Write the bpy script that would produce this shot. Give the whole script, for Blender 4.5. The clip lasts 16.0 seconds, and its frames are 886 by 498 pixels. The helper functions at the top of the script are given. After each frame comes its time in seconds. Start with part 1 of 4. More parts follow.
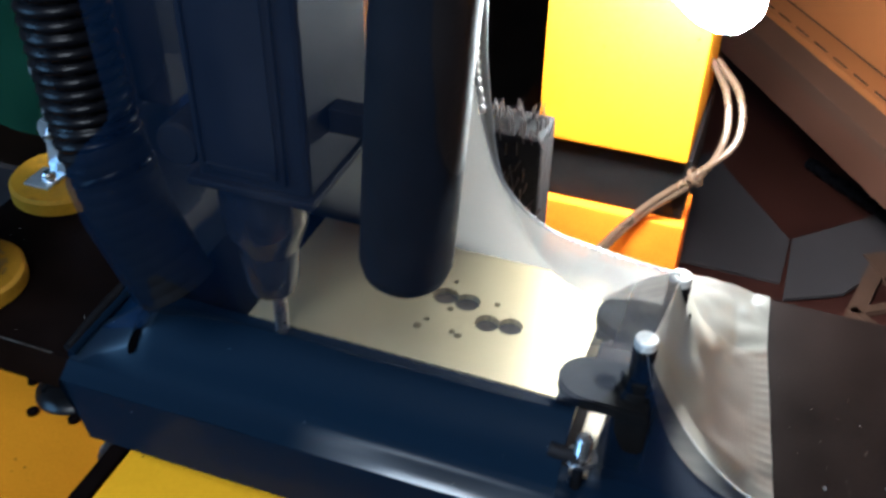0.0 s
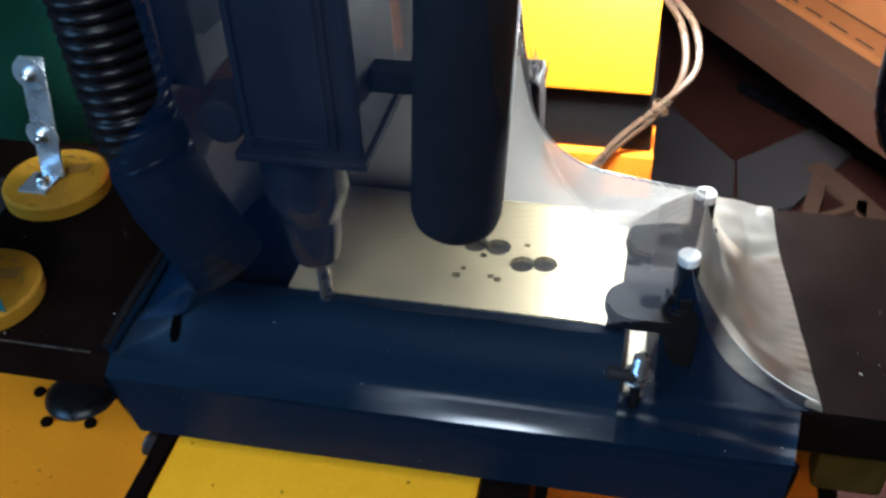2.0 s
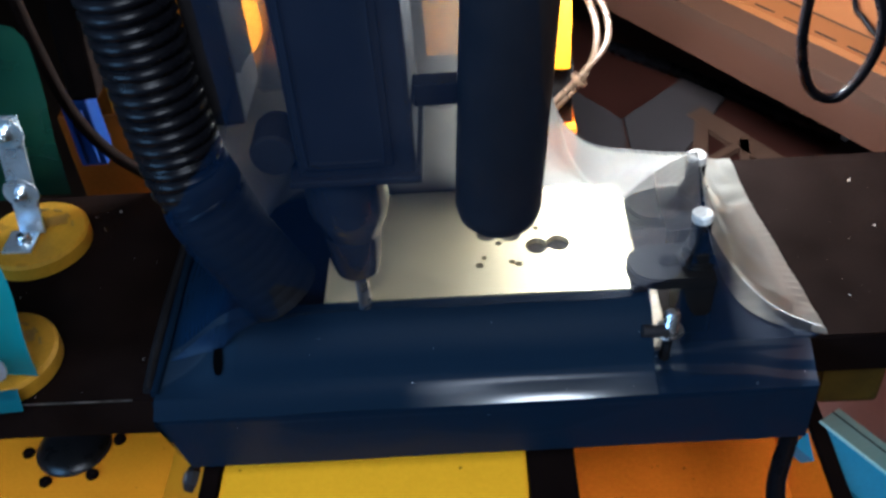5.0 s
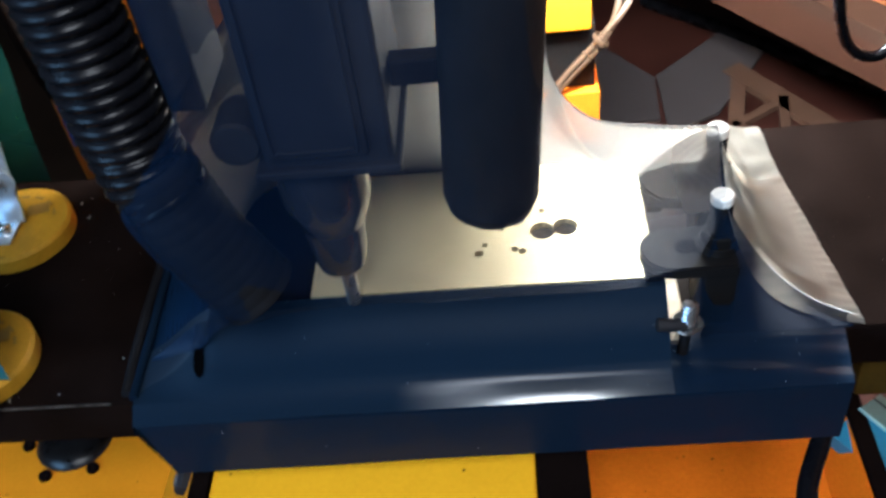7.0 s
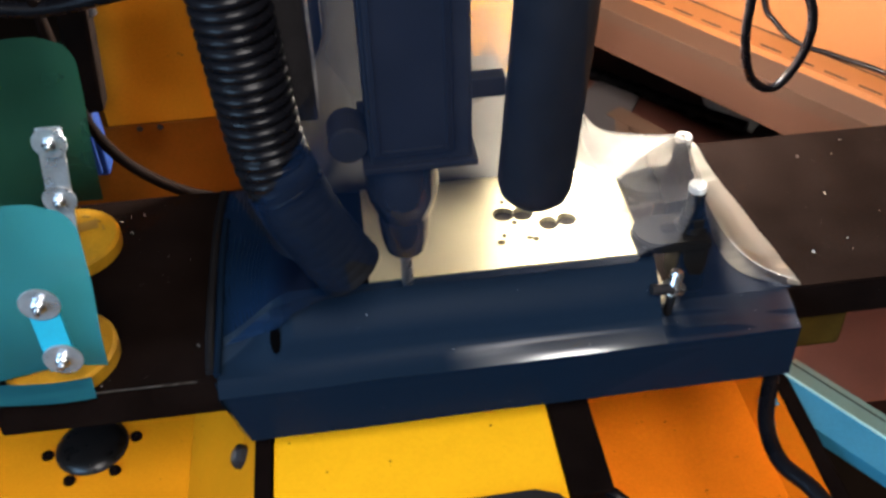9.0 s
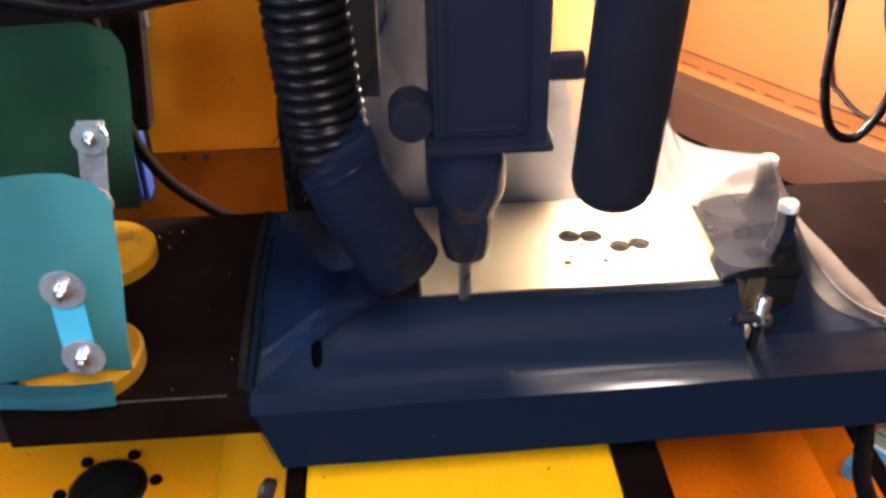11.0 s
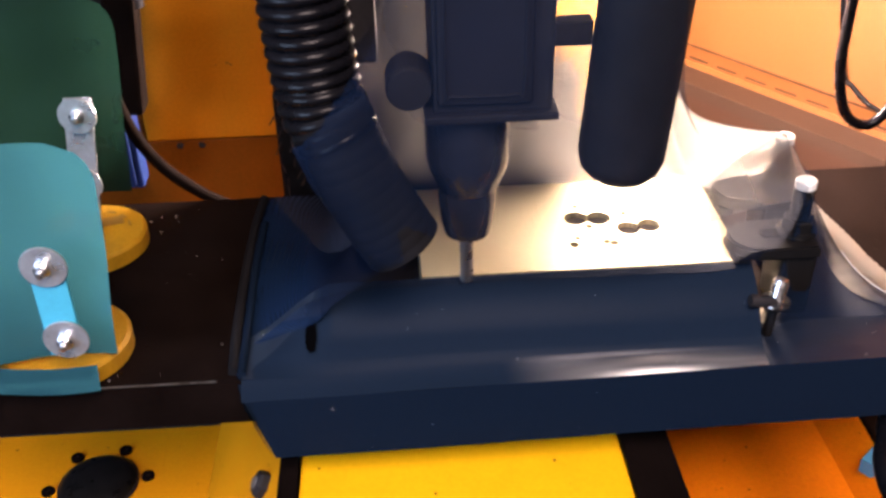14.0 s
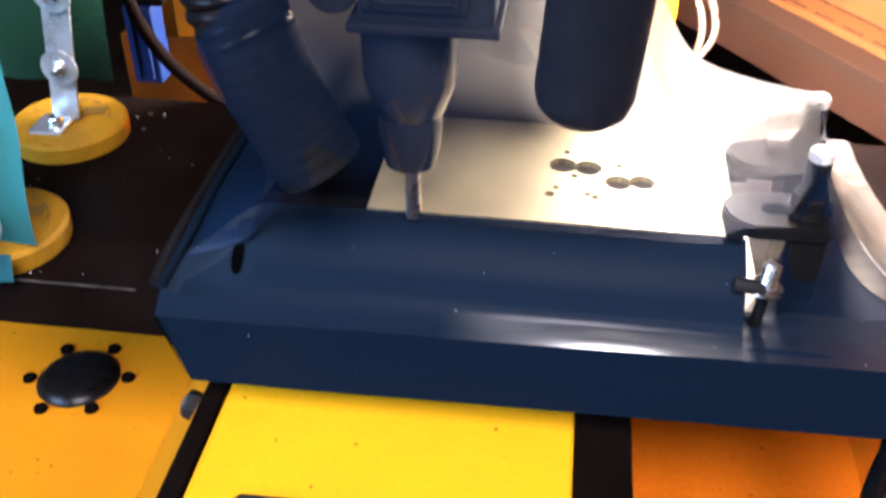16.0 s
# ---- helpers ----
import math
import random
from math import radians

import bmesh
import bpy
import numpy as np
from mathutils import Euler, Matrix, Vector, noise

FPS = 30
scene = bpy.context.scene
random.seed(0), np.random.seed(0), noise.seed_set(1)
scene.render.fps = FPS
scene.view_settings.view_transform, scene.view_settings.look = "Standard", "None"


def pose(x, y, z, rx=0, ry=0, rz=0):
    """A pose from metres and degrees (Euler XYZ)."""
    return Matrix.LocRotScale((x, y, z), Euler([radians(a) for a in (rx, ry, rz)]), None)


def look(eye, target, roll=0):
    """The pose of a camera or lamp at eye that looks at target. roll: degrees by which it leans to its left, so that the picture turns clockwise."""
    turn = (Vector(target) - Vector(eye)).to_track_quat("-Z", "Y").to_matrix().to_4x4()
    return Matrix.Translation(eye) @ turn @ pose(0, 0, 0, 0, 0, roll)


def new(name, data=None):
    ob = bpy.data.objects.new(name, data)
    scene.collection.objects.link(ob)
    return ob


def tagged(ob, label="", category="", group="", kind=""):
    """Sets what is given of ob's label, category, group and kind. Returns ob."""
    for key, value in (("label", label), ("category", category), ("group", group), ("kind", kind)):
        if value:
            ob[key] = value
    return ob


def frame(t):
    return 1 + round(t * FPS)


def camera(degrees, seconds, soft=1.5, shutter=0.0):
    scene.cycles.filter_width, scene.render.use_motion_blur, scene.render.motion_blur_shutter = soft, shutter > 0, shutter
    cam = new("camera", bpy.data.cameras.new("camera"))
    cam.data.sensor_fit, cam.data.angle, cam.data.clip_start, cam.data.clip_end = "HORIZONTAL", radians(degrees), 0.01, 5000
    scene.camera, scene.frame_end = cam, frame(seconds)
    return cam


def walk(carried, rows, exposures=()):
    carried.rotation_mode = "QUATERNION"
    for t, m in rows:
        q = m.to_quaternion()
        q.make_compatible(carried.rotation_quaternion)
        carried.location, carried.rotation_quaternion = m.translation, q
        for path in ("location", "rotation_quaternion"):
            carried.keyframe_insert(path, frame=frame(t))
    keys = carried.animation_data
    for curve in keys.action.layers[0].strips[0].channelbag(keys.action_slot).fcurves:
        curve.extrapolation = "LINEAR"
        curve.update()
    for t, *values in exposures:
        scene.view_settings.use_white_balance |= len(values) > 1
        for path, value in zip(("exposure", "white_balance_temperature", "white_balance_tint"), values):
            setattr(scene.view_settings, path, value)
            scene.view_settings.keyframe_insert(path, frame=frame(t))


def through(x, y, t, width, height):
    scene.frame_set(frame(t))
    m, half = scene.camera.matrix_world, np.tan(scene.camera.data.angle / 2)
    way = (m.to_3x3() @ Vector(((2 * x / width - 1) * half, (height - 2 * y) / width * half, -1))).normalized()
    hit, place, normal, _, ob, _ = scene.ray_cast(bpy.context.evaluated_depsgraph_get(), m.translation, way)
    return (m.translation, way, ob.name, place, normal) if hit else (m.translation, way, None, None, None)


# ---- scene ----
cam = camera(48.6, 16.0, soft=2.9, shutter=0.5)
PATH = [
    (0, (0.199, -0.34, 0.354), (-0.335, 1.151, -0.867), 1.0),
    (0.5, (0.176, -0.366, 0.35), (-0.313, 1.122, -0.894), -0.4),
    (1, (0.161, -0.373, 0.348), (-0.266, 1.106, -0.929), -1.0),
    (1.5, (0.157, -0.374, 0.356), (-0.217, 1.116, -0.925), -2.2),
    (2, (0.146, -0.372, 0.355), (-0.224, 1.125, -0.919), -2.8),
    (2.5, (0.139, -0.368, 0.355), (-0.214, 1.125, -0.927), -1.8),
    (3, (0.142, -0.366, 0.355), (-0.23, 1.124, -0.925), -2.5),
    (3.2, (0.151, -0.372, 0.35), (-0.243, 1.123, -0.918), -3.1),
    (5.5, (0.035, -0.399, 0.387), (0.0, 1.102, -0.935), -5.0),
    (6, (0.031, -0.368, 0.379), (-0.141, 1.11, -0.957), -6.7),
    (6.5, (0.046, -0.353, 0.361), (-0.121, 1.072, -1.033), -5.8),
    (7, (0.08, -0.353, 0.362), (-0.09, 1.096, -1.007), -8.3),
    (7.5, (0.015, -0.402, 0.393), (-0.008, 1.092, -0.936), -5.9),
    (8, (-0.026, -0.45, 0.401), (-0.049, 1.073, -0.895), -5.7),
    (8.5, (-0.028, -0.466, 0.41), (0.079, 1.069, -0.868), -2.7),
    (9, (-0.032, -0.458, 0.415), (0.118, 1.053, -0.886), -2.2),
    (9.5, (-0.034, -0.467, 0.406), (0.071, 1.072, -0.867), -2.1),
    (9.7, (-0.039, -0.466, 0.408), (0.051, 1.103, -0.828), -2.2),
    (11.8, (-0.049, -0.444, 0.297), (0.05, 1.224, -0.803), -0.5),
    (12, (-0.047, -0.443, 0.3), (0.048, 1.225, -0.798), -0.4),
    (12.5, (-0.047, -0.444, 0.302), (0.047, 1.226, -0.795), -0.4),
    (13, (-0.048, -0.443, 0.302), (0.065, 1.23, -0.788), 0.5),
    (13.5, (-0.048, -0.442, 0.303), (0.05, 1.226, -0.795), -0.3),
    (14, (-0.045, -0.441, 0.305), (0.042, 1.233, -0.786), -1.3),
    (14.5, (-0.044, -0.434, 0.301), (0.083, 1.23, -0.801), 0.3),
    (15, (-0.022, -0.424, 0.286), (0.035, 1.223, -0.846), 0.7),
    (15.5, (0.018, -0.414, 0.284), (-0.065, 1.238, -0.841), 1.3),
    (16, (0.055, -0.392, 0.271), (-0.153, 1.202, -0.919), 0.2),
]
EXPOSURES = [(0.0, -0.3, 4880, 7), (3.0, -0.37, 4880, 8), (5.5, -0.15, 4850, 10), (6.5, 0.02, 5150, 11), (7.5, 0.12, 5150, 9), (8.3, 0.3, 5850, 15), (9.0, 0.37, 5950, 14), (12.0, 0.62, 6850, 36), (14.5, 0.72, 6750, 36), (15.5, 0.92, 6000, 28), (16.0, 1.0, 5850, 26)]
walk(cam, [(t, look(eye, target, roll)) for t, eye, target, roll in PATH], EXPOSURES)

# ---- world, lights, exposure ----
world = bpy.data.worlds.new("world")
scene.world = world
world.use_nodes = True
sky = world.node_tree.nodes.new("ShaderNodeTexSky")
sky.sky_type, sky.sun_disc, sky.sun_elevation, sky.sun_rotation = "NISHITA", False, radians(35), radians(250)
bg = world.node_tree.nodes["Background"]
world.node_tree.links.new(sky.outputs[0], bg.inputs[0])
bg.inputs[1].default_value = 0.08


def area_lamp(name, eye, target, size, watts, colour):
    data = bpy.data.lights.new(name, "AREA")
    data.shape, data.size, data.size_y, data.energy, data.color = "RECTANGLE", size[0], size[1], watts, colour
    ob = new(name, data)
    ob.matrix_basis = look(eye, target)
    return ob


area_lamp("window_daylight", (-1.36, -0.92, 0.55), (0, 0, -0.1), (1.2, 0.9), 42.0, (0.45, 0.74, 1.0))
area_lamp("ceiling_lamp_light", (0.12, -1.05, 1.30), (0.0, -0.1, -0.1), (0.6, 0.6), 36.0, (1.0, 0.92, 0.79))
LAMP_AT, LAMP_TIP = Vector((0.128, 0.36, 0.108)), Vector((0.184, 0.355, 0.052))
LAMP_GLOW = 1230.0


# ---- materials ----
def material(name, colour, rough=0.5, metal=0.0, vary=0.15, scale=30.0, fine=400.0, bump=0.1, coat=0.0, spots=None, clear=0.0, shine=0.5, lines=0.0):
    """A plain surface with stains and grain: two scales of noise in colour, roughness and relief."""
    m = bpy.data.materials.new(name)
    m.use_nodes = True
    nt = m.node_tree
    n, link = nt.nodes, nt.links.new
    b = n["Principled BSDF"]
    co = n.new("ShaderNodeTexCoord")
    big, small = n.new("ShaderNodeTexNoise"), n.new("ShaderNodeTexNoise")
    for node, s, d in ((big, scale, 5), (small, fine, 3)):
        node.inputs["Scale"].default_value, node.inputs["Detail"].default_value = s, d
        link(co.outputs["Object"], node.inputs["Vector"])
    mix = n.new("ShaderNodeMix")
    mix.data_type = "RGBA"
    mix.inputs[6].default_value = (*[c * (1 - vary) for c in colour], 1)
    mix.inputs[7].default_value = (*[min(1, c * (1 + vary)) for c in colour], 1)
    add = n.new("ShaderNodeMath")
    add.operation = "MULTIPLY_ADD"
    link(small.outputs[0], add.inputs[0])
    add.inputs[1].default_value = 0.45
    link(big.outputs[0], add.inputs[2])
    ramp = n.new("ShaderNodeMapRange")
    ramp.inputs[1].default_value, ramp.inputs[2].default_value = 0.5, 0.95
    link(add.outputs[0], ramp.inputs[0])
    link(ramp.outputs[0], mix.inputs[0])
    out = mix.outputs[2]
    if spots:
        tint, size, amount = spots
        vor = n.new("ShaderNodeTexNoise")
        vor.inputs["Scale"].default_value, vor.inputs["Detail"].default_value = size, 1
        link(co.outputs["Object"], vor.inputs["Vector"])
        cut = n.new("ShaderNodeMapRange")
        cut.inputs[1].default_value, cut.inputs[2].default_value = 1 - amount, 1 - amount + 0.03
        link(vor.outputs[0], cut.inputs[0])
        m2 = n.new("ShaderNodeMix")
        m2.data_type = "RGBA"
        link(cut.outputs[0], m2.inputs[0])
        link(out, m2.inputs[6])
        m2.inputs[7].default_value = (*tint, 1)
        out = m2.outputs[2]
    link(out, b.inputs["Base Color"])
    rr = n.new("ShaderNodeMapRange")
    rr.inputs[3].default_value, rr.inputs[4].default_value = max(0.02, rough - 0.12), min(1, rough + 0.12)
    link(big.outputs[0], rr.inputs[0])
    link(rr.outputs[0], b.inputs["Roughness"])
    b.inputs["Metallic"].default_value = metal
    b.inputs["Specular IOR Level"].default_value = shine
    b.inputs["Coat Weight"].default_value = coat
    b.inputs["Transmission Weight"].default_value = clear
    if bump:
        bp = n.new("ShaderNodeBump")
        bp.inputs["Strength"].default_value, bp.inputs["Distance"].default_value = bump, 0.002
        link(add.outputs[0], bp.inputs["Height"])
        last = bp
        if lines:
            # parallel tool marks
            turn, wave, cutmark = n.new("ShaderNodeMapping"), n.new("ShaderNodeTexWave"), n.new("ShaderNodeBump")
            turn.inputs["Rotation"].default_value[2] = radians(82)
            wave.inputs["Scale"].default_value, wave.inputs["Distortion"].default_value, wave.inputs["Detail Scale"].default_value = lines / 6.283 * 2, 0.5, 0.3
            link(co.outputs["Object"], turn.inputs[0])
            link(turn.outputs[0], wave.inputs["Vector"])
            cutmark.inputs["Strength"].default_value, cutmark.inputs["Distance"].default_value = 0.5, 0.0003
            link(wave.outputs["Fac"], cutmark.inputs["Height"])
            link(bp.outputs[0], cutmark.inputs["Normal"])
            last = cutmark
            dull = n.new("ShaderNodeMix")
            dull.data_type, dull.blend_type = "RGBA", "MULTIPLY"
            dull.inputs[0].default_value = 0.5
            soft = n.new("ShaderNodeMapRange")
            soft.inputs[3].default_value, soft.inputs[4].default_value = 0.35, 1.0
            link(wave.outputs["Fac"], soft.inputs[0])
            link(out, dull.inputs[6])
            link(soft.outputs[0], dull.inputs[7])
            link(dull.outputs[2], b.inputs["Base Color"])
        link(last.outputs[0], b.inputs["Normal"])
    return m


def sheer(name, colour, cover, gloss=0.15, weave=4400.0, through=0.5, back=None, gather=None, lit=None, rough=0.3, creased=0.22, thread=0.03, highlight=None):
    """Thin see-through sheet: part open weave, part dyed thread that scatters light to both sides.
    gather: (x from, x to, more cover) where the sheet lies in several layers; lit: (x from, x to, least share of light
    let through) brightens the sheet along x, imitating the lamp's glow;
    highlight: (middle x, half width, fading out at, z from, z to, more gloss) extra gloss that places a highlight
    there."""
    m = bpy.data.materials.new(name)
    m.use_nodes = True
    nt = m.node_tree
    n, link = nt.nodes, nt.links.new
    n.remove(n["Principled BSDF"])
    out = n["Material Output"]
    co = n.new("ShaderNodeTexCoord")
    big, wave = n.new("ShaderNodeTexNoise"), n.new("ShaderNodeTexWave")
    big.inputs["Scale"].default_value, big.inputs["Detail"].default_value = 22, 4
    wave.bands_direction = "Z"
    wave.inputs["Scale"].default_value, wave.inputs["Distortion"].default_value = weave / 20, 0.6
    for node in (big, wave):
        link(co.outputs["Object"], node.inputs["Vector"])
    dif, tra, glo, clear = (n.new("ShaderNodeBsdf" + k) for k in ("Diffuse", "Translucent", "Glossy", "Transparent"))
    dif.inputs[0].default_value = (*colour, 1)
    tra.inputs[0].default_value = (*(back or colour), 1)
    glo.inputs["Roughness"].default_value = rough
    crease, relief = n.new("ShaderNodeTexNoise"), n.new("ShaderNodeBump")
    crease.inputs["Scale"].default_value, crease.inputs["Detail"].default_value = 55, 5
    relief.inputs["Strength"].default_value, relief.inputs["Distance"].default_value = creased, 0.003
    link(co.outputs["Object"], crease.inputs["Vector"])
    link(crease.outputs[0], relief.inputs["Height"])
    for node in (dif, tra, glo):
        link(relief.outputs[0], node.inputs["Normal"])
    cloth, shine, mix = (n.new("ShaderNodeMixShader") for _ in range(3))
    cloth.inputs[0].default_value = through
    link(dif.outputs[0], cloth.inputs[1])
    link(tra.outputs[0], cloth.inputs[2])
    fres = n.new("ShaderNodeFresnel")
    fres.inputs[0].default_value = 1.4
    gl = n.new("ShaderNodeMath")
    gl.operation = "MULTIPLY"
    gl.inputs[1].default_value = gloss
    link(fres.outputs[0], gl.inputs[0])
    if highlight:
        at, off, dist, run, low, more = n.new("ShaderNodeSeparateXYZ"), n.new("ShaderNodeMath"), n.new("ShaderNodeMath"), n.new("ShaderNodeMapRange"), n.new("ShaderNodeMapRange"), n.new("ShaderNodeMath")
        link(co.outputs["Object"], at.inputs[0])
        off.operation, dist.operation, more.operation = "SUBTRACT", "ABSOLUTE", "MULTIPLY_ADD"
        link(at.outputs[0], off.inputs[0])
        off.inputs[1].default_value = highlight[0]
        link(off.outputs[0], dist.inputs[0])
        for node, source, lo, hi, a, b in ((run, dist.outputs[0], highlight[1], highlight[2], highlight[5], 0.0), (low, at.outputs[2], highlight[4], highlight[3], 1.0, 0.0)):
            node.interpolation_type = "SMOOTHSTEP"
            link(source, node.inputs[0])
            for k, v in enumerate((lo, hi, a, b)):
                node.inputs[k + 1].default_value = v
        link(run.outputs[0], more.inputs[0])
        link(low.outputs[0], more.inputs[1])
        more.inputs[2].default_value = gloss
        link(more.outputs[0], gl.inputs[1])
    link(gl.outputs[0], shine.inputs[0])
    link(cloth.outputs[0], shine.inputs[1])
    link(glo.outputs[0], shine.inputs[2])
    a = n.new("ShaderNodeMath")
    a.operation = "MULTIPLY_ADD"
    link(wave.outputs["Fac"], a.inputs[0])
    a.inputs[1].default_value = thread
    c = n.new("ShaderNodeMath")
    c.operation = "MULTIPLY_ADD"
    link(big.outputs[0], c.inputs[0])
    c.inputs[1].default_value, c.inputs[2].default_value = 0.2, cover - 0.11 - thread
    link(c.outputs[0], a.inputs[2])
    a.use_clamp = True
    amount = a.outputs[0]
    if gather:
        sep, rng, plus = n.new("ShaderNodeSeparateXYZ"), n.new("ShaderNodeMapRange"), n.new("ShaderNodeMath")
        link(co.outputs["Object"], sep.inputs[0])
        link(sep.outputs[0], rng.inputs[0])
        for k, v in enumerate((gather[0], gather[1], gather[2], 0.0)):
            rng.inputs[k + 1].default_value = v
        rng.interpolation_type = "SMOOTHSTEP"
        plus.use_clamp = True
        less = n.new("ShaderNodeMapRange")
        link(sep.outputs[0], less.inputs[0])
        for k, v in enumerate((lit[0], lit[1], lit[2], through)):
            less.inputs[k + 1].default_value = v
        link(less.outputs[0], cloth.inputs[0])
        link(amount, plus.inputs[0])
        link(rng.outputs[0], plus.inputs[1])
        amount = plus.outputs[0]
    link(amount, mix.inputs[0])
    link(clear.outputs[0], mix.inputs[1])
    link(shine.outputs[0], mix.inputs[2])
    link(mix.outputs[0], out.inputs["Surface"])
    return m


def glow(name, colour, strength):
    m = bpy.data.materials.new(name)
    m.use_nodes = True
    b = m.node_tree.nodes["Principled BSDF"]
    b.inputs["Base Color"].default_value = (*colour, 1)
    b.inputs["Emission Color"].default_value = (*colour, 1)
    b.inputs["Emission Strength"].default_value = strength
    return m


YELLOW = material("yellow_paint", (0.66, 0.325, 0.002), 0.5, vary=0.08, scale=14, bump=0.05, shine=0.08, spots=((0.12, 0.06, 0.01), 160, 0.235))
ORANGE = material("orange_paint", (0.62, 0.142, 0.002), 0.45, vary=0.16, scale=12, bump=0.06, shine=0.08, spots=((0.12, 0.05, 0.01), 150, 0.23))
# lower panel of the control box, a darker orange than its body
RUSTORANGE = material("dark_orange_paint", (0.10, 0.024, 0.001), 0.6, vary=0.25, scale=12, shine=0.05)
# control box amber, dimmed in colour for the shadow on it; spots are stains
BOXPAINT = material("shaded_amber_paint", (0.28, 0.085, 0.002), 0.5, vary=0.2, scale=8, bump=0.05, shine=0.08, spots=((0.12, 0.05, 0.01), 120, 0.24))
AMBER = material("amber_paint", (0.53, 0.19, 0.002), 0.5, vary=0.12, scale=10, bump=0.05, shine=0.08, spots=((0.12, 0.06, 0.01), 150, 0.235))
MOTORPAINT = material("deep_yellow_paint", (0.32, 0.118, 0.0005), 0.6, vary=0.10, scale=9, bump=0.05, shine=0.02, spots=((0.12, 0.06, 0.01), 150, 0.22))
BLACK = material("black_steel", (0.0044, 0.0027, 0.0023), 0.42, vary=0.35, scale=25, bump=0.06, spots=((0.16, 0.14, 0.12), 420, 0.165), shine=0.008)
MATT = material("matt_black", (0.008, 0.007, 0.008), 0.7, vary=0.3, scale=40, bump=0.2, shine=0.2)
SPONGE = material("black_brush_wood", (0.005, 0.004, 0.004), 0.7, vary=0.5, scale=120, bump=0.5, shine=0.03)
HOSE = material("black_hose_plastic", (0.003, 0.003, 0.004), 0.28, vary=0.3, scale=60, bump=0.12, shine=0.09)
DARKMETAL = material("dark_anodised_metal", (0.010, 0.010, 0.014), 0.6, metal=0.0, vary=0.2, scale=30, shine=0.12)
NOSEMETAL = material("dark_machined_metal", (0.030, 0.033, 0.048), 0.20, metal=0.5, vary=0.15, scale=60)
STRAPMETAL = material("blackened_steel", (0.0046, 0.0042, 0.0042), 0.55, vary=0.3, scale=60, bump=0.15, shine=0.09)
WORN = material("worn_steel", (0.07, 0.065, 0.06), 0.5, metal=0.3, vary=0.8, scale=90)
RUBBER = material("dull_black_rubber", (0.006, 0.006, 0.007), 0.8, vary=0.3, scale=60, bump=0.1, shine=0.03)
FOOT_METAL = material("dull_tan_metal", (0.20, 0.16, 0.10), 0.5, metal=0.2, vary=0.3, scale=50)
CABLEBROWN = material("dark_cable_sheath", (0.0028, 0.0017, 0.0014), 0.75, vary=0.3, scale=60, shine=0.01)
VOID = material("dark_opening", (0.001, 0.001, 0.0012), 0.9, vary=0.3, shine=0.0)
STEEL = material("bright_steel", (0.55, 0.55, 0.56), 0.28, metal=1.0, vary=0.12, scale=90)
ZINC = material("zinc_plate", (0.50, 0.54, 0.58), 0.30, metal=0.78, vary=0.2, scale=70, bump=0.15)
PLATE = material("milled_plate", (0.93, 0.79, 0.50), 0.40, metal=0.75, vary=0.1, scale=18, bump=0.05, lines=850.0)
# pocket floors, much darker than the plate's top
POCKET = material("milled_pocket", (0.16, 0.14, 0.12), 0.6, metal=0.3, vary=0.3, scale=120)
FELT = material("yellow_rubber", (0.25, 0.125, 0.003), 0.7, vary=0.2, scale=40, bump=0.3, spots=((0.20, 0.10, 0.005), 70, 0.3), shine=0.15)
NYLON = material("white_nylon", (0.62, 0.60, 0.55), 0.5, vary=0.06)
FELTDARK = material("worn_rubber", (0.15, 0.078, 0.004), 0.75, vary=0.2, scale=60)
GLOSSBLACK = material("glossy_black_plastic", (0.004, 0.0035, 0.0035), 0.3, vary=0.4, scale=120, bump=0.1, spots=((0.2, 0.18, 0.15), 300, 0.22), shine=0.2)
BRISTLE = material("brown_black_bristle", (0.022, 0.014, 0.011), 0.5, vary=0.5, scale=200, shine=0.2)
PALETEAL = material("pale_teal_paint", (0.30, 0.50, 0.50), 0.5, vary=0.15)
SAGE = material("grey_green_paint", (0.10, 0.16, 0.135), 0.5, vary=0.15, scale=20)
BLUE = material("blue_plastic", (0.003, 0.010, 0.045), 0.5, vary=0.15, shine=0.1)
BROWN = material("brown_board", (0.035, 0.0135, 0.007), 0.5, vary=0.2, scale=9, bump=0.06)
DARKBROWN = material("dark_brown_floor", (0.026, 0.0078, 0.0053), 0.4, vary=0.4, scale=7, bump=0.06)
FLOORPAINT = material("dark_shop_floor", (0.0100, 0.0055, 0.0030), 0.6, vary=0.4, scale=7, bump=0.06, shine=0.1)
# dull olive that imitates yellow mirrored in the black beam
OLIVE = material("olive_reflection", (0.034, 0.021, 0.002), 0.75, vary=0.3, scale=40, shine=0.1)
TANBOARD = material("tan_board", (0.030, 0.0142, 0.0083), 0.5, vary=0.15, scale=9, bump=0.06)
CYAN = material("cyan_tape", (0.02, 0.30, 0.42), 0.4, vary=0.1)
CARDTAN = material("tan_wood", (0.048, 0.021, 0.010), 0.7, vary=0.2)
CARD = material("grey_cardboard", (0.024, 0.018, 0.019), 0.8, vary=0.2, scale=10, bump=0.15)
PAPER = material("white_paper", (0.75, 0.72, 0.68), 0.8, vary=0.06)
WALLPAINT = material("orange_wall_paint", (0.150, 0.050, 0.011), 0.5, vary=0.08, scale=5, bump=0.04)
PLASTER = material("grey_plaster", (0.11, 0.105, 0.10), 0.85, vary=0.1, scale=4)
TUBE = material("clear_tube", (0.075, 0.046, 0.028), 0.3, vary=0.1, clear=0.45)
TEALMETAL = material("teal_paint", (0.025, 0.14, 0.22), 0.45, vary=0.15, scale=20)
